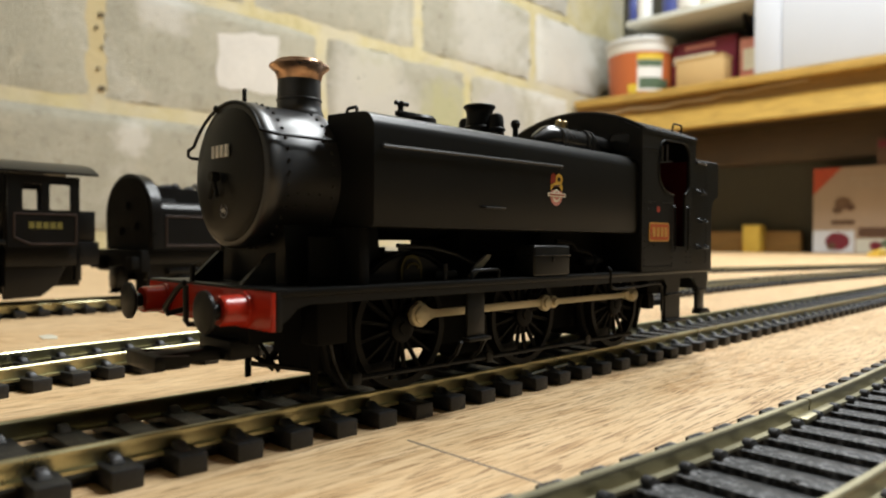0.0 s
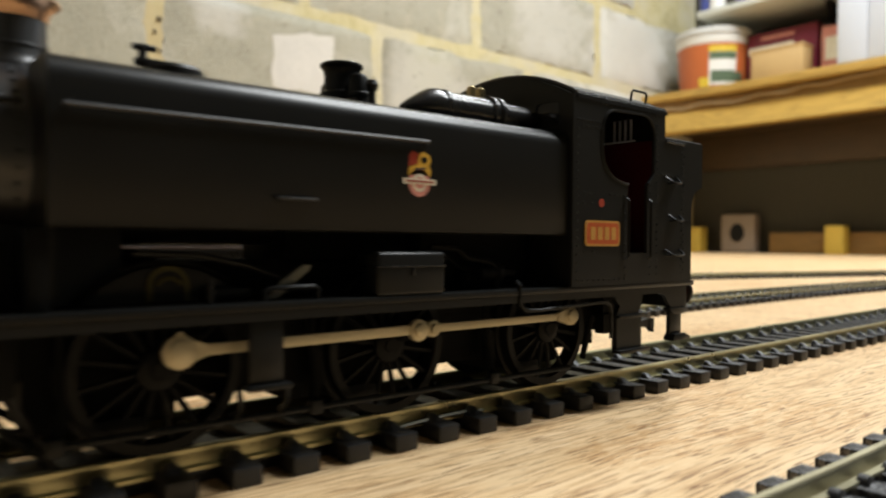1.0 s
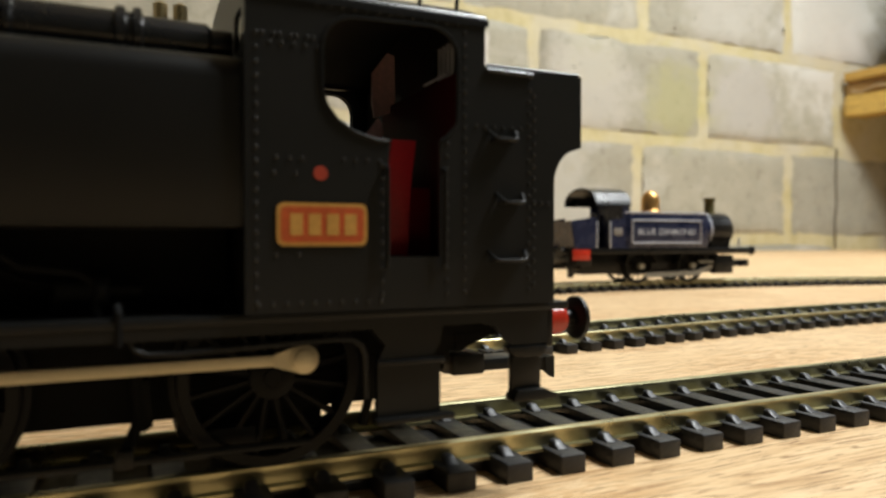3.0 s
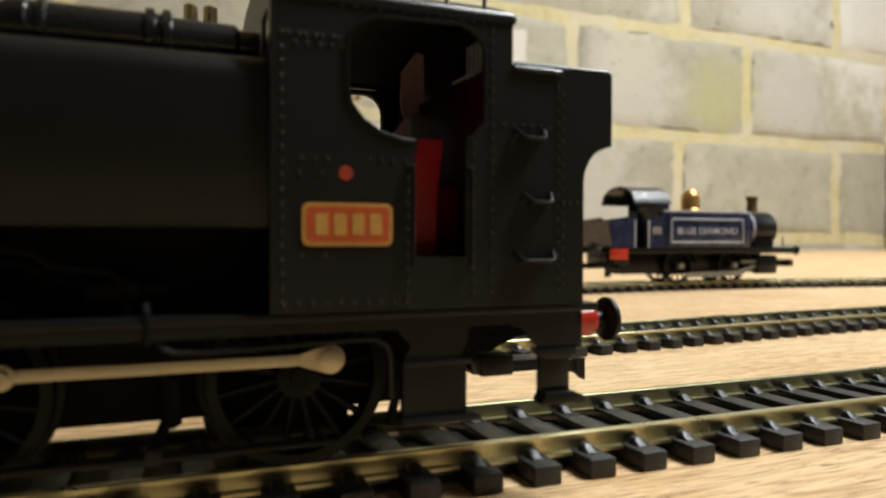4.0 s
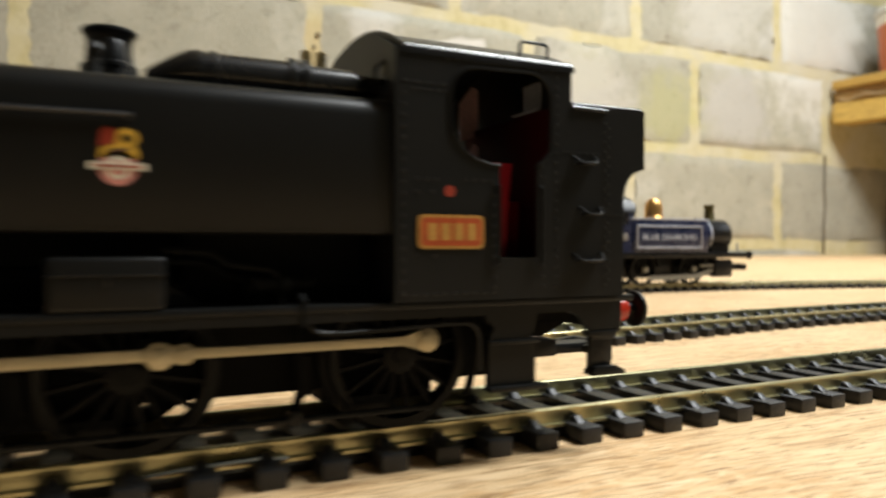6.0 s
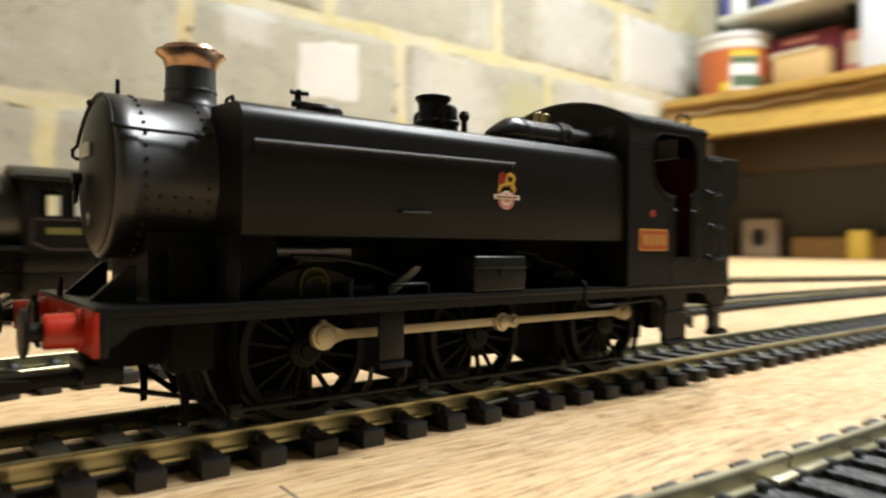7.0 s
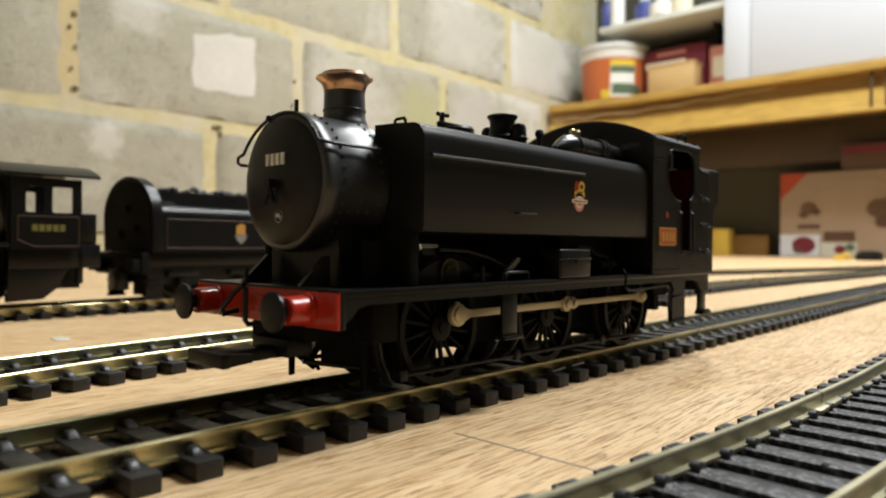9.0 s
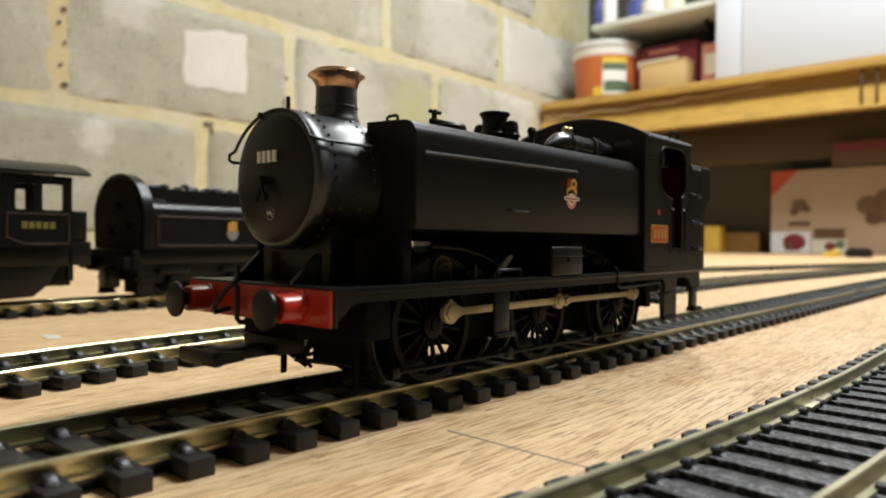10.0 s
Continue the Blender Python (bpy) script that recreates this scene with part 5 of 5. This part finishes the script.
wrap("label", 110, 310, 6, 130, LABEL_ORANGE, 0.8, "orange paper label")
wrap("label_panel", 203, 248, 12, 118, BUCKET_WHITE, 1.4)
wrap("label_panel", 204, 247, 84, 104, LABEL_GREEN, 2.0)
wrap("label_panel", 206, 246, 20, 52, LABEL_GREEN, 2.0)
wrap("label_panel", 240, 262, 22, 48, LABEL_GREEN, 1.9)
wrap("label_panel", 203, 248, 105, 122, LABEL_YELLOW, 1.9)
wrap("label_panel", 186, 203, 8, 34, LABEL_YELLOW, 2.2)

carton = thing("cardboard_carton", place(1925, 826, 470), "plain brown cardboard carton on the shelf", "box")
part("body", box(B(), 0, 60, 0, 138, 0, 82, 2), CARD_BROWN, carton)
part("lid", box(B(), -2, 62, -2, 140, 78, 84, 1), CARD_BROWN, carton)
mbox = thing("maroon_box", place(1995, 820, 470), "maroon card box with a pale printed stripe", "box")
part("body", box(B(), 0, 120, 0, 190, 0, 150, 2), MAROON, mbox)
part("printed_band", box(B(), -1.2, 0, 60, 186, 92, 112), CREAM, mbox)
part("printed_band", box(B(), -1.2, 0, 60, 150, 128, 138), BADGE_PINK, mbox)
pbox = thing("small_carton", place(1990, 745, 470), "small faded pink and white carton", "box")
part("body", box(B(), 0, 90, 0, 62, 0, 130, 2), BADGE_PINK, pbox)
part("label", box(B(), -1.2, 0, 8, 52, 40, 100), CREAM, pbox)
cabinet = thing("white_cabinet", place(1893, 100, 470), "plain white laminate storage box standing on the shelf", "cabinet")
part("body", box(B(), 6, 240, -500, 631, 0, 420, 3), WHITE_BOX, cabinet)
part("front_panel", box(B(), 0, 6, -500, 560, 2, 418, 2), WHITE_BOX, cabinet)
part("front_panel", box(B(), 0, 6, 562, 630, 2, 418, 2), WHITE_BOX, cabinet)
for y, r, h, mt, lab in ((1075, 22, 150, BUCKET_WHITE, "white plastic bottle on the upper shelf"), (1118 - 8, 18, 90, BLUE_PRINT, "blue tin on the upper shelf"), (985, 30, 60, BLUE_PRINT, "blue and white tub on the upper shelf"), (930, 38, 50, BUCKET_WHITE, "white round tub on the upper shelf"), (870, 30, 70, CREAM, "cream round tub on the upper shelf")):
    bottle = thing("bottle", place(1945, y, 698), lab, "bottle", "containers on the upper shelf")
    bm = B()
    lathe(bm, (0, 0, 0), "z", [(0, r * 0.9), (3, r), (h * 0.75, r), (h * 0.85, r * 0.8), (h * 0.87, r * 0.5), (h, r * 0.48), (h, 0)], 24)
    part("body", bm, mt, bottle)
    bm = B()
    lathe(bm, (0, 0, 0), "z", [(h - 2, r * 0.52), (h + 12, r * 0.52), (h + 13, 0)], 20)
    part("cap", bm, WHITE_BOX, bottle)

# ---------------------------------------------------------------- under the shelf
for y in (812, 1236):
    stub = part("timber_stub", box(B(), -24, 24, -24, 24, 0, 80, 2), YELLOW_BLOCK)
    stub.matrix_world = place(2120, y, 0)
    tagged(stub, "short yellow-painted timber block standing on the board", "block", "yellow blocks under the shelf")
RED_PRINT = plain("red_print", (0.42, 0.06, 0.02), 0.5)
PALE_PRINT = plain("pale_print", (0.36, 0.29, 0.23), 0.5)
PRINT_BROWN = plain("brown_print", (0.13, 0.075, 0.045), 0.5, vary=0.4, fine=120, coarse=40)
carton = thing("printed_carton", place(2090, 250, 0), "large printed beige card carton with a red corner under the shelf", "box")
part("body", box(B(), 0, 85, 0, 392, 0, 232, 2), CARD_PRINT, carton)
part("printed_corner", prism(B(), [(391, 231), (391, 160), (322, 231)], "yz", -1.2, 0), RED_PRINT, carton, "red corner print")
part("printed_picture", box(B(), -1.2, 0, 290, 391, 3, 62), WHITE_BOX, carton)
part("printed_picture", prism(B(), arc(330, 33, 30, 0, 360, 14, 24)[:-1], "yz", -2.0, -1.2), MAROON, carton)
part("printed_picture", box(B(), -1.2, 0, 200, 286, 3, 40), WHITE_SHELF, carton)
part("printed_picture", box(B(), -1.2, 0, 205, 280, 44, 70), DARK_PRINT, carton)
for k, (y, z, r, mt) in enumerate(((150, 130, 30, PRINT_BROWN), (112, 150, 26, PRINT_BROWN), (118, 108, 30, PRINT_BROWN), (85, 125, 24, PRINT_BROWN), (140, 96, 20, DARK_PRINT), (318, 135, 20, PRINT_BROWN), (330, 118, 13, PRINT_BROWN), (300, 124, 11, DARK_PRINT), (240, 22, 14, MAROON), (216, 28, 12, LABEL_GREEN), (345, 20, 12, DARK_PRINT), (60, 60, 18, PRINT_BROWN), (40, 150, 22, PRINT_BROWN))):
    part("printed_picture", prism(B(), arc(y, z, r, 0, 360, 11, r * 0.85)[:-1], "yz", -2.2 - 0.05 * k, -1.2), mt, carton)
for y0, y1, z in ((150, 300, 196), (190, 290, 178)):
    part("printed_mark", box(B(), -1.2, 0, y0, y1, z, z + 7), PALE_PRINT, carton)
part("printed_mark", box(B(), -1.2, 0, 290, 345, 78, 90), DARK_PRINT, carton)
stack = thing("dark_carton", place(2100, 240, 232), "dark brown carton with a red band on the printed carton", "box")
part("body", box(B(), 0, 75, 0, 252, 0, 72, 2), DARK_PRINT, stack)
part("printed_band", box(B(), -1.2, 0, 60, 248, 46, 64), MAROON, stack, "dark red printed band")
part("printed_band", box(B(), -1.2, 0, 10, 120, 6, 22), BLUE_PRINT, stack)
plank = part("timber_offcut", box(B(), 2140, 2165, 690, 1010, 0, 62, 2), MID_PINE)
tagged(plank, "brown timber offcut lying against the end wall", "plank")
sheet = thing("paper_bag", place(2128, 1105, 0), "crumpled pale bag with a dark mark under the shelf", "bag")
bm = B()
box(bm, 0, 40, -55, 55, 0, 120, 8, 3)
part("body", bm, PALE_PRINT, sheet)
part("printed_mark", prism(B(), arc(0, 62, 24, 0, 360, 9, 30)[:-1], "yz", -1.5, 0.2), CHASSIS_BLACK, sheet)
odd = thing("modelling_clamp", place(1700, 385, 0), "small yellow and dark grey clamp lying on the board", "clamp")
part("jaw", prism(B(), [(0, 0), (22, 0), (22, 8), (4, 16), (0, 12)], "yz", -30, 30), YELLOW_BLOCK, odd)
bm = B()
lathe(bm, (0, -40, 0), "z", [(0, 26), (14, 26), (20, 18), (21, 0)], 20)
part("handle", bm, CHASSIS_BLACK, odd)

# ---------------------------------------------------------------- the other engines on the siding


def lettering(words, x, s, y, z, width, material, parent):
    """Raised lettering on a tank side, centred on x, of that width."""
    curve = bpy.data.curves.new("text", "FONT")
    curve.body, curve.align_x, curve.size, curve.extrude, curve.offset = words, "CENTER", 4.6, 0.06, 0.06
    holder = bpy.data.objects.new("text", curve)
    scene.collection.objects.link(holder)
    bpy.context.view_layer.update()
    mesh = bpy.data.meshes.new_from_object(holder.evaluated_get(bpy.context.evaluated_depsgraph_get()))
    bpy.data.objects.remove(holder)
    span = max(v.co.x for v in mesh.vertices) - min(v.co.x for v in mesh.vertices)
    k = width / span
    mesh.transform(pose(x / 1000, s * y / 1000, z / 1000, 90, 0, 0 if s < 0 else 180) @ Matrix.Diagonal((k / 1000, 0.001, 0.001, 1)))
    mesh.materials.clear()
    mesh.materials.append(material)
    ob = new("nameplate_lettering", mesh)
    ob.parent = parent
    return ob



def simple_wheel(parent, x, y, z, r, material):
    s = -1 if y < 0 else 1
    bm = B()
    n = 32
    rings = [[bm.verts.new((x + rr * math.cos(2 * math.pi * k / n), y + s * h, z + rr * math.sin(2 * math.pi * k / n))) for k in range(n)] for h, rr in ((0, r + 0.6), (0.6, r + 0.6), (0.7, r), (2.4, r), (2.4, r - 1.2), (0, r - 1.2))]
    for a, b in zip(rings, rings[1:] + rings[:1]):
        for k in range(n):
            bm.faces.new((a[k], a[(k + 1) % n], b[(k + 1) % n], b[k]))
    w = part("wheel", bm, material, parent)
    bm = B()
    for k in range(12):
        a = 2 * math.pi * k / 12
        rod(bm, (x, y + s * 1.4, z), (x + (r - 0.8) * math.cos(a), y + s * 1.4, z + (r - 0.8) * math.sin(a)), 0.4, 6)
    rod(bm, (x, y, z), (x, y + s * 2.6, z), 1.8, 16)
    part("spokes", bm, material, w)
    return w


tender = thing("tender_model", place(106, 286, 0, 8), "black lined model tender with a rounded hood and coal load", "model tender")
body_sec = [(-17, 23), (17, 23), (17, 37.5)] + arc(13.0, 37.5, 4.0, 0, 90, 6) + [(11.5, 41.6), (11.0, 47.3), (-11.0, 47.3), (-11.5, 41.6)] + arc(-13.0, 37.5, 4.0, 90, 180, 6)
part("body", prism(B(), body_sec, "yz", 7, 95), FAR_BLACK, tender)
bm = B()
hood = [(17.2, 23), (17.2, 37.0)] + arc(0, 36.5, 17.2, 5, 175, 22, 16.4) + [(-17.2, 37.0), (-17.2, 23)]
prism(bm, hood, "yz", 3.0, 7.2, 0.6)
hood_part = part("front_hood", bm, FAR_BLACK, tender)
part("hood_front", prism(B(), [(15.8, 23.4), (15.8, 36.6)] + arc(0, 36.4, 15.8, 5, 175, 22, 15.0) + [(-15.8, 36.6), (-15.8, 23.4)], "yz", 2.6, 3.2), INNER_BLACK, hood_part)
for y, z in ((-6, 32), (5, 30), (0, 40)):
    part("hood_fitting", box(B(), 1.6, 2.7, y - 1.6, y + 1.6, z - 1.4, z + 1.4, 0.3), INNER_BLACK, hood_part)
bm = B()
prism(bm, arc(0, 36.5, 13.5, 20, 160, 16, 12.5) + arc(0, 36.5, 12.6, 160, 20, 16, 11.6), "yz", 7.0, 16.0)
part("hood_lip", bm, INNER_BLACK, tender)
bm = B()
rnd = random.Random(5)
for k in range(90):
    c = Vector((rnd.uniform(14, 90), rnd.uniform(-9, 9), rnd.uniform(47.4, 49.4)))
    bmesh.ops.create_icosphere(bm, subdivisions=1, radius=rnd.uniform(1.0, 1.9), matrix=Matrix.Translation(c) @ Matrix.Diagonal((1.2, 1, 0.7, 1)))
tagged(part("coal", bm, COAL, tender, "coal lumps, greyed in colour for their glints", smooth=0), kind="stuff")
for a, b in (((9, 24.6), (92, 24.6)), ((9, 36.0), (92, 36.0)), ((9, 24.6), (9, 36.0))):
    bm = B()
    rod(bm, (a[0], -17.05, a[1]), (b[0], -17.05, b[1]), 0.3, 6)
    part("lining", bm, FAINT_LINE, tender)
part("badge", prism(B(), [(42.5, 30.5), (47.2, 30.5), (47.2, 34.6), (45, 35.2), (42.5, 34.0)], "xz", -17.2, -17.02), PANEL_EDGE, tender)
part("badge", prism(B(), [(41.6, 30.4), (48.2, 30.4), (47.2, 28.0), (44.9, 26.4), (42.6, 28.0)], "xz", -17.2, -17.02), BADGE_GREY, tender)
bm = B()
box(bm, 0, 97, -15.5, 15.5, 17.5, 22.8, 0.3)
box(bm, 6, 92, -13.5, -11.5, 10, 18)
box(bm, 6, 92, 11.5, 13.5, 10, 18)
part("tender_frame", bm, FAR_BLACK, tender)
bm = B()
box(bm, -1, 3, -16, 16, 14.5, 23.0, 0.3)
box(bm, -4.5, -1, -15.5, -11.0, 15.6, 20.4, 0.4)
box(bm, -4.5, -1, 9.0, 15.5, 15.6, 20.4, 0.4)
part("front_beam", bm, INNER_BLACK, tender)
bm = B()
box(bm, -6, -1, -8, -2, 8.5, 16.5, 0.4)
part("step", bm, FAR_BLACK, tender)
for x in (18, 48, 78):
    for y in (-7.3, 7.3):
        simple_wheel(tender, x, y, RAIL_TOP + 6.6, 6.6, FAR_BLACK)
    for y in (-14.6, 14.6):
        part("axle_box", box(B(), x - 2.6, x + 2.6, y - 1.6, y + 1.6, 7.5, 12.5, 0.4), FAR_BLACK, tender)
        part("leaf_spring", box(B(), x - 7.0, x + 7.0, y - 0.9, y + 0.9, 13.4, 15.6, 0.4), FAR_BLACK, tender)
for y in (-13.4, 13.4):
    bm = B()
    box(bm, 3.0, 9.5, y - 0.5, y + 0.5, 5.6, 18)
    box(bm, 3.0, 9.5, y - 2.0, y + 2.0, 5.0, 5.8, 0.2)
    box(bm, 3.0, 9.5, y - 2.0, y + 2.0, 11.2, 11.9, 0.2)
    part("footstep", bm, FAR_BLACK, tender)
bm = B()
box(bm, 9, 90, -5.8, 5.8, 5.5, 17.4, 0.4)
part("keeper_block", bm, INNER_BLACK, tender)

green = thing("tender_engine_model", place(86, 285.5, 0, 2), "black lined model steam engine with a broad cab roof", "model locomotive")
G = green
for s in (-1, 1):
    y0, y1 = s * 16.6, s * 17.2
    side = part("cab_side", pierced(B(), [(-24, 24), (-1.5, 24), (-1.5, 48.6), (-24, 48.6)], [round_rect(-19.5, -13.6, 36.8, 45.6, 0.7), round_rect(-11.2, -4.6, 36.8, 45.6, 0.7)], "xz", y0, y1), FAR_BLACK, G)
    for k in range(5):
        part("number_mark", prism(B(), [(-17.6 + 2.2 * k, 30.4), (-15.9 + 2.2 * k, 30.4), (-15.9 + 2.2 * k, 32.7), (-17.6 + 2.2 * k, 32.7)], "xz", y1, y1 + s * 0.1), DULL_YELLOW, side)
    bm = B()
    loop = [(-22, 27.5), (-17, 25.2), (-2.6, 25.2), (-2.6, 35.4), (-22, 35.4), (-22, 27.5)]
    for a, b in zip(loop, loop[1:]):
        rod(bm, (a[0], s * 17.22, a[1]), (b[0], s * 17.22, b[1]), 0.25, 6)
    part("lining", bm, FAINT_LINE, side)
bm = B()
ys = [-18.5 + 37 * k / 16 for k in range(17)]
prism(bm, [(y, 54.5 - y * y / 75) for y in ys] + [(y, 53.7 - y * y / 75) for y in reversed(ys)], "yz", -27, 4.5)
part("roof", bm, FAR_BLACK, G)
part("cab_front", prism(B(), [(-16.5, 24), (16.5, 24), (16.5, 48.5), (0, 53.2), (-16.5, 48.5)], "yz", -25, -24), FAR_BLACK, G)
bm = B()
box(bm, -24, 6, -15, 15, 17.5, 26, 0.3)
box(bm, -2, 5.5, -13, 13, 26, 37.0, 0.4)
part("cab_floor", bm, FAR_BLACK, G)
bm = B()
lathe(bm, (0, 0, 37), "x", [(-150, 12.5), (-149, 13), (-90, 13.2), (-55, 13.5), (-25, 14)], 40)
part("boiler", bm, BOILER_BLACK, G)
bm = B()
box(bm, -150, -24, -17, 17, 25, 26.5, 0.3)
box(bm, -150, 2, -7, 7, 10, 25)
part("running_plate", bm, FAR_BLACK, G)
for x in (-33, -66, -99):
    for y in (-7.3, 7.3):
        simple_wheel(G, x, y, RAIL_TOP + 12.2, 12.2, FAR_BLACK)
for y in (-14.5, 11.0):
    part("ashpan", prism(B(), [(-24, 24), (-3, 24), (-4.5, 18), (-8, 11), (-13, 7), (-24, 6.5)], "xz", y, y + 3.5, 0.4), FAR_BLACK, G)
part("step", box(B(), -2, 0, -15, -12, 12, 24, 0.3), FAR_BLACK, G)

blue = thing("blue_tank_engine_model", place(324, 327, 0, -2), "small blue lined model tank engine with a gold dome", "model locomotive")
Q = blue
part("running_plate", box(B(), 6, 127, -15.5, 15.5, 20, 23.2, 0.4), FAR_BLACK, Q)
for s in (-1, 1):
    part("bunker_side", prism(B(), [(8, 23.2), (21, 23.2), (21, 39.4), (18, 39.2), (5.4, 37.4)], "xz", s * 14.6, s * 15.4), BLUE_PAINT, Q)
    part("cab_side", prism(B(), [(30, 23.2), (42, 23.2), (42, 46), (38, 46), (38, 39), (30, 38)], "xz", s * 14.6, s * 15.4), BLUE_PAINT, Q)
    tank_q = part("tank", box(B(), 39, 96, s * 8, s * 15.4, 23.2, 42, 0.8), BLUE_PAINT, Q)
    bm = B()
    loop = [(44, 26), (90.6, 26), (90.6, 38.2), (44, 38.2), (44, 26)]
    for a, b in zip(loop, loop[1:]):
        rod(bm, (a[0], s * 15.45, a[1]), (b[0], s * 15.45, b[1]), 0.5, 6)
    part("lining", bm, GREY_LINE, tank_q)
    lettering("BLUE DIAMOND", 67.4, s, 15.42, 30.5, 39.0, GREY_LINE, tank_q)
    part("tank_edge", box(B(), 39, 96, s * 13.0, s * 15.5, 41.8, 42.8, 0.3), GREY_LINE, tank_q)
    part("cab_post", box(B(), 21.2, 22.0, s * 14.6, s * 15.5, 23.2, 37.5, 0.2), GREY_LINE, Q)
    part("cab_post", box(B(), 29.6, 30.4, s * 14.6, s * 15.5, 23.2, 37.5, 0.2), GREY_LINE, Q)
    part("number_panel", box(B(), 32, 37.6, s * 15.4, s * 15.6, 30, 34, 0.2), BADGE_GREY, Q)
    for x in (53, 88.5):
        simple_wheel(Q, x, s * 7.3, RAIL_TOP + 9.0, 9.0, FAR_BLACK)
        part("splasher", prism(B(), [q for q in arc(x, RAIL_TOP + 9.0, 10.4, 10, 170, 20)] + [q for q in arc(x, RAIL_TOP + 9.0, 9.7, 170, 10, 20)], "xz", s * 7.0, s * 12.0), FAR_BLACK, Q)
        part("crank_boss", rod(B(), (x, s * 9.5, RAIL_TOP + 9.0), (x, s * 12.4, RAIL_TOP + 9.0), 1.6, 16), LEVER_METAL, Q)
    part("coupling_rod", prism(B(), [(55, 7.0), (90, 7.6), (104, 12.4), (104, 14.4), (90, 10.4), (55, 9.6)], "xz", s * 12.2, s * 12.9), DULL_ROD, Q)
    part("slide_bar", box(B(), 92, 103, s * 11.6, s * 13.4, 14.6, 16.0, 0.2), DULL_ROD, Q)
    part("cylinder", box(B(), 102, 116, s * 9, s * 14.5, 8.5, 19, 1.2), FAR_BLACK, Q)
    for x in (8, 127):
        d = -1 if x == 8 else 1
        part("buffer", lathe(B(), (x, s * 11, 21.5), "x", [(0, 1.8), (d * 5, 1.6), (d * 5.2, 2.6), (d * 6, 2.5), (d * 6, 0)], 16), FAR_BLACK, Q)
part("beam", box(B(), 6.5, 17, -16.2, -15.0, 17, 22.5, 0.3), RED_PAINT, Q, "red painted block")
ys = [-16 + 32 * k / 20 for k in range(21)]
bm = B()
prism(bm, [(y, 46.0 + math.sqrt(max(0, 1 - (y / 16) ** 2)) * 9.6) for y in ys] + [(y * 0.96, 46.0 + math.sqrt(max(0, 1 - (y / 16) ** 2)) * 8.8) for y in reversed(ys)], "yz", 21.0, 43.0)
part("roof", bm, ROOF_BLACK, Q)
part("cab_front", prism(B(), [(y * 0.95, 45.8 + math.sqrt(max(0, 1 - (y / 16) ** 2)) * 8.8) for y in ys] + [(15, 23), (-15, 23)], "yz", 41, 42.4), BLUE_PAINT, Q)
bm = B()
lathe(bm, (0, 0, 33.5), "x", [(42, 10), (100, 10), (100.5, 10.4), (103, 10.4), (103.2, 9.8), (106, 9.8)], 36)
part("boiler", bm, BLUE_PAINT, Q)
part("boiler_band", lathe(B(), (0, 0, 33.5), "x", [(103.4, 10.3), (104.6, 10.3)], 36), GREY_LINE, Q)
bm = B()
lathe(bm, (0, 0, 33.5), "x", [(104, 10.0), (119.5, 10.0), (120.5, 9.4), (121, 8.0), (121.4, 0)], 36)
part("smokebox", bm, FAR_BLACK, Q)
part("lamp_iron", rod(B(), (124, -10, 23), (124, -10, 29), 0.5, 8), GREY_LINE, Q)
part("lamp_iron", rod(B(), (124, 6, 23), (124, 6, 29), 0.5, 8), GREY_LINE, Q)
part("smokebox_saddle", box(B(), 105, 119, -8, 8, 23, 30), FAR_BLACK, Q)
bm = B()
lathe(bm, (68, 0, 0), "z", [(40, 6.5), (43.5, 6.0), (44.6, 5.1), (50.5, 5.1), (53, 4.3), (54.8, 2.5), (55.6, 0)], 28)
part("dome", bm, GOLD, Q, "gold coloured dome")
bm = B()
lathe(bm, (111, 0, 0), "z", [(42, 4.2), (44, 3.0), (50, 2.8), (50.4, 3.3), (52.2, 3.3), (52.3, 2.2), (48, 2.0), (48, 0)], 24)
part("chimney", bm, AGED_BRASS, Q)
bm = B()
box(bm, 18, 112, -6, 6, 9, 20, 0.3)
box(bm, 112, 136, -3, 3, 12, 15, 0.3)
box(bm, 132, 137, -5, 5, 12, 16, 0.3)
box(bm, -8, 18, -3, 3, 12, 15, 0.3)
box(bm, 6, 9, -13, -11, 8, 20, 0.3)
box(bm, 10, 20, -13, 13, 14, 20, 0.3)
part("chassis", bm, FAR_BLACK, Q)
part("bunker_back", prism(B(), [(8, 23), (8.8, 23), (6.4, 37.4), (5.4, 37.4)], "xz", -15.4, 15.4), BLUE_PAINT, Q)
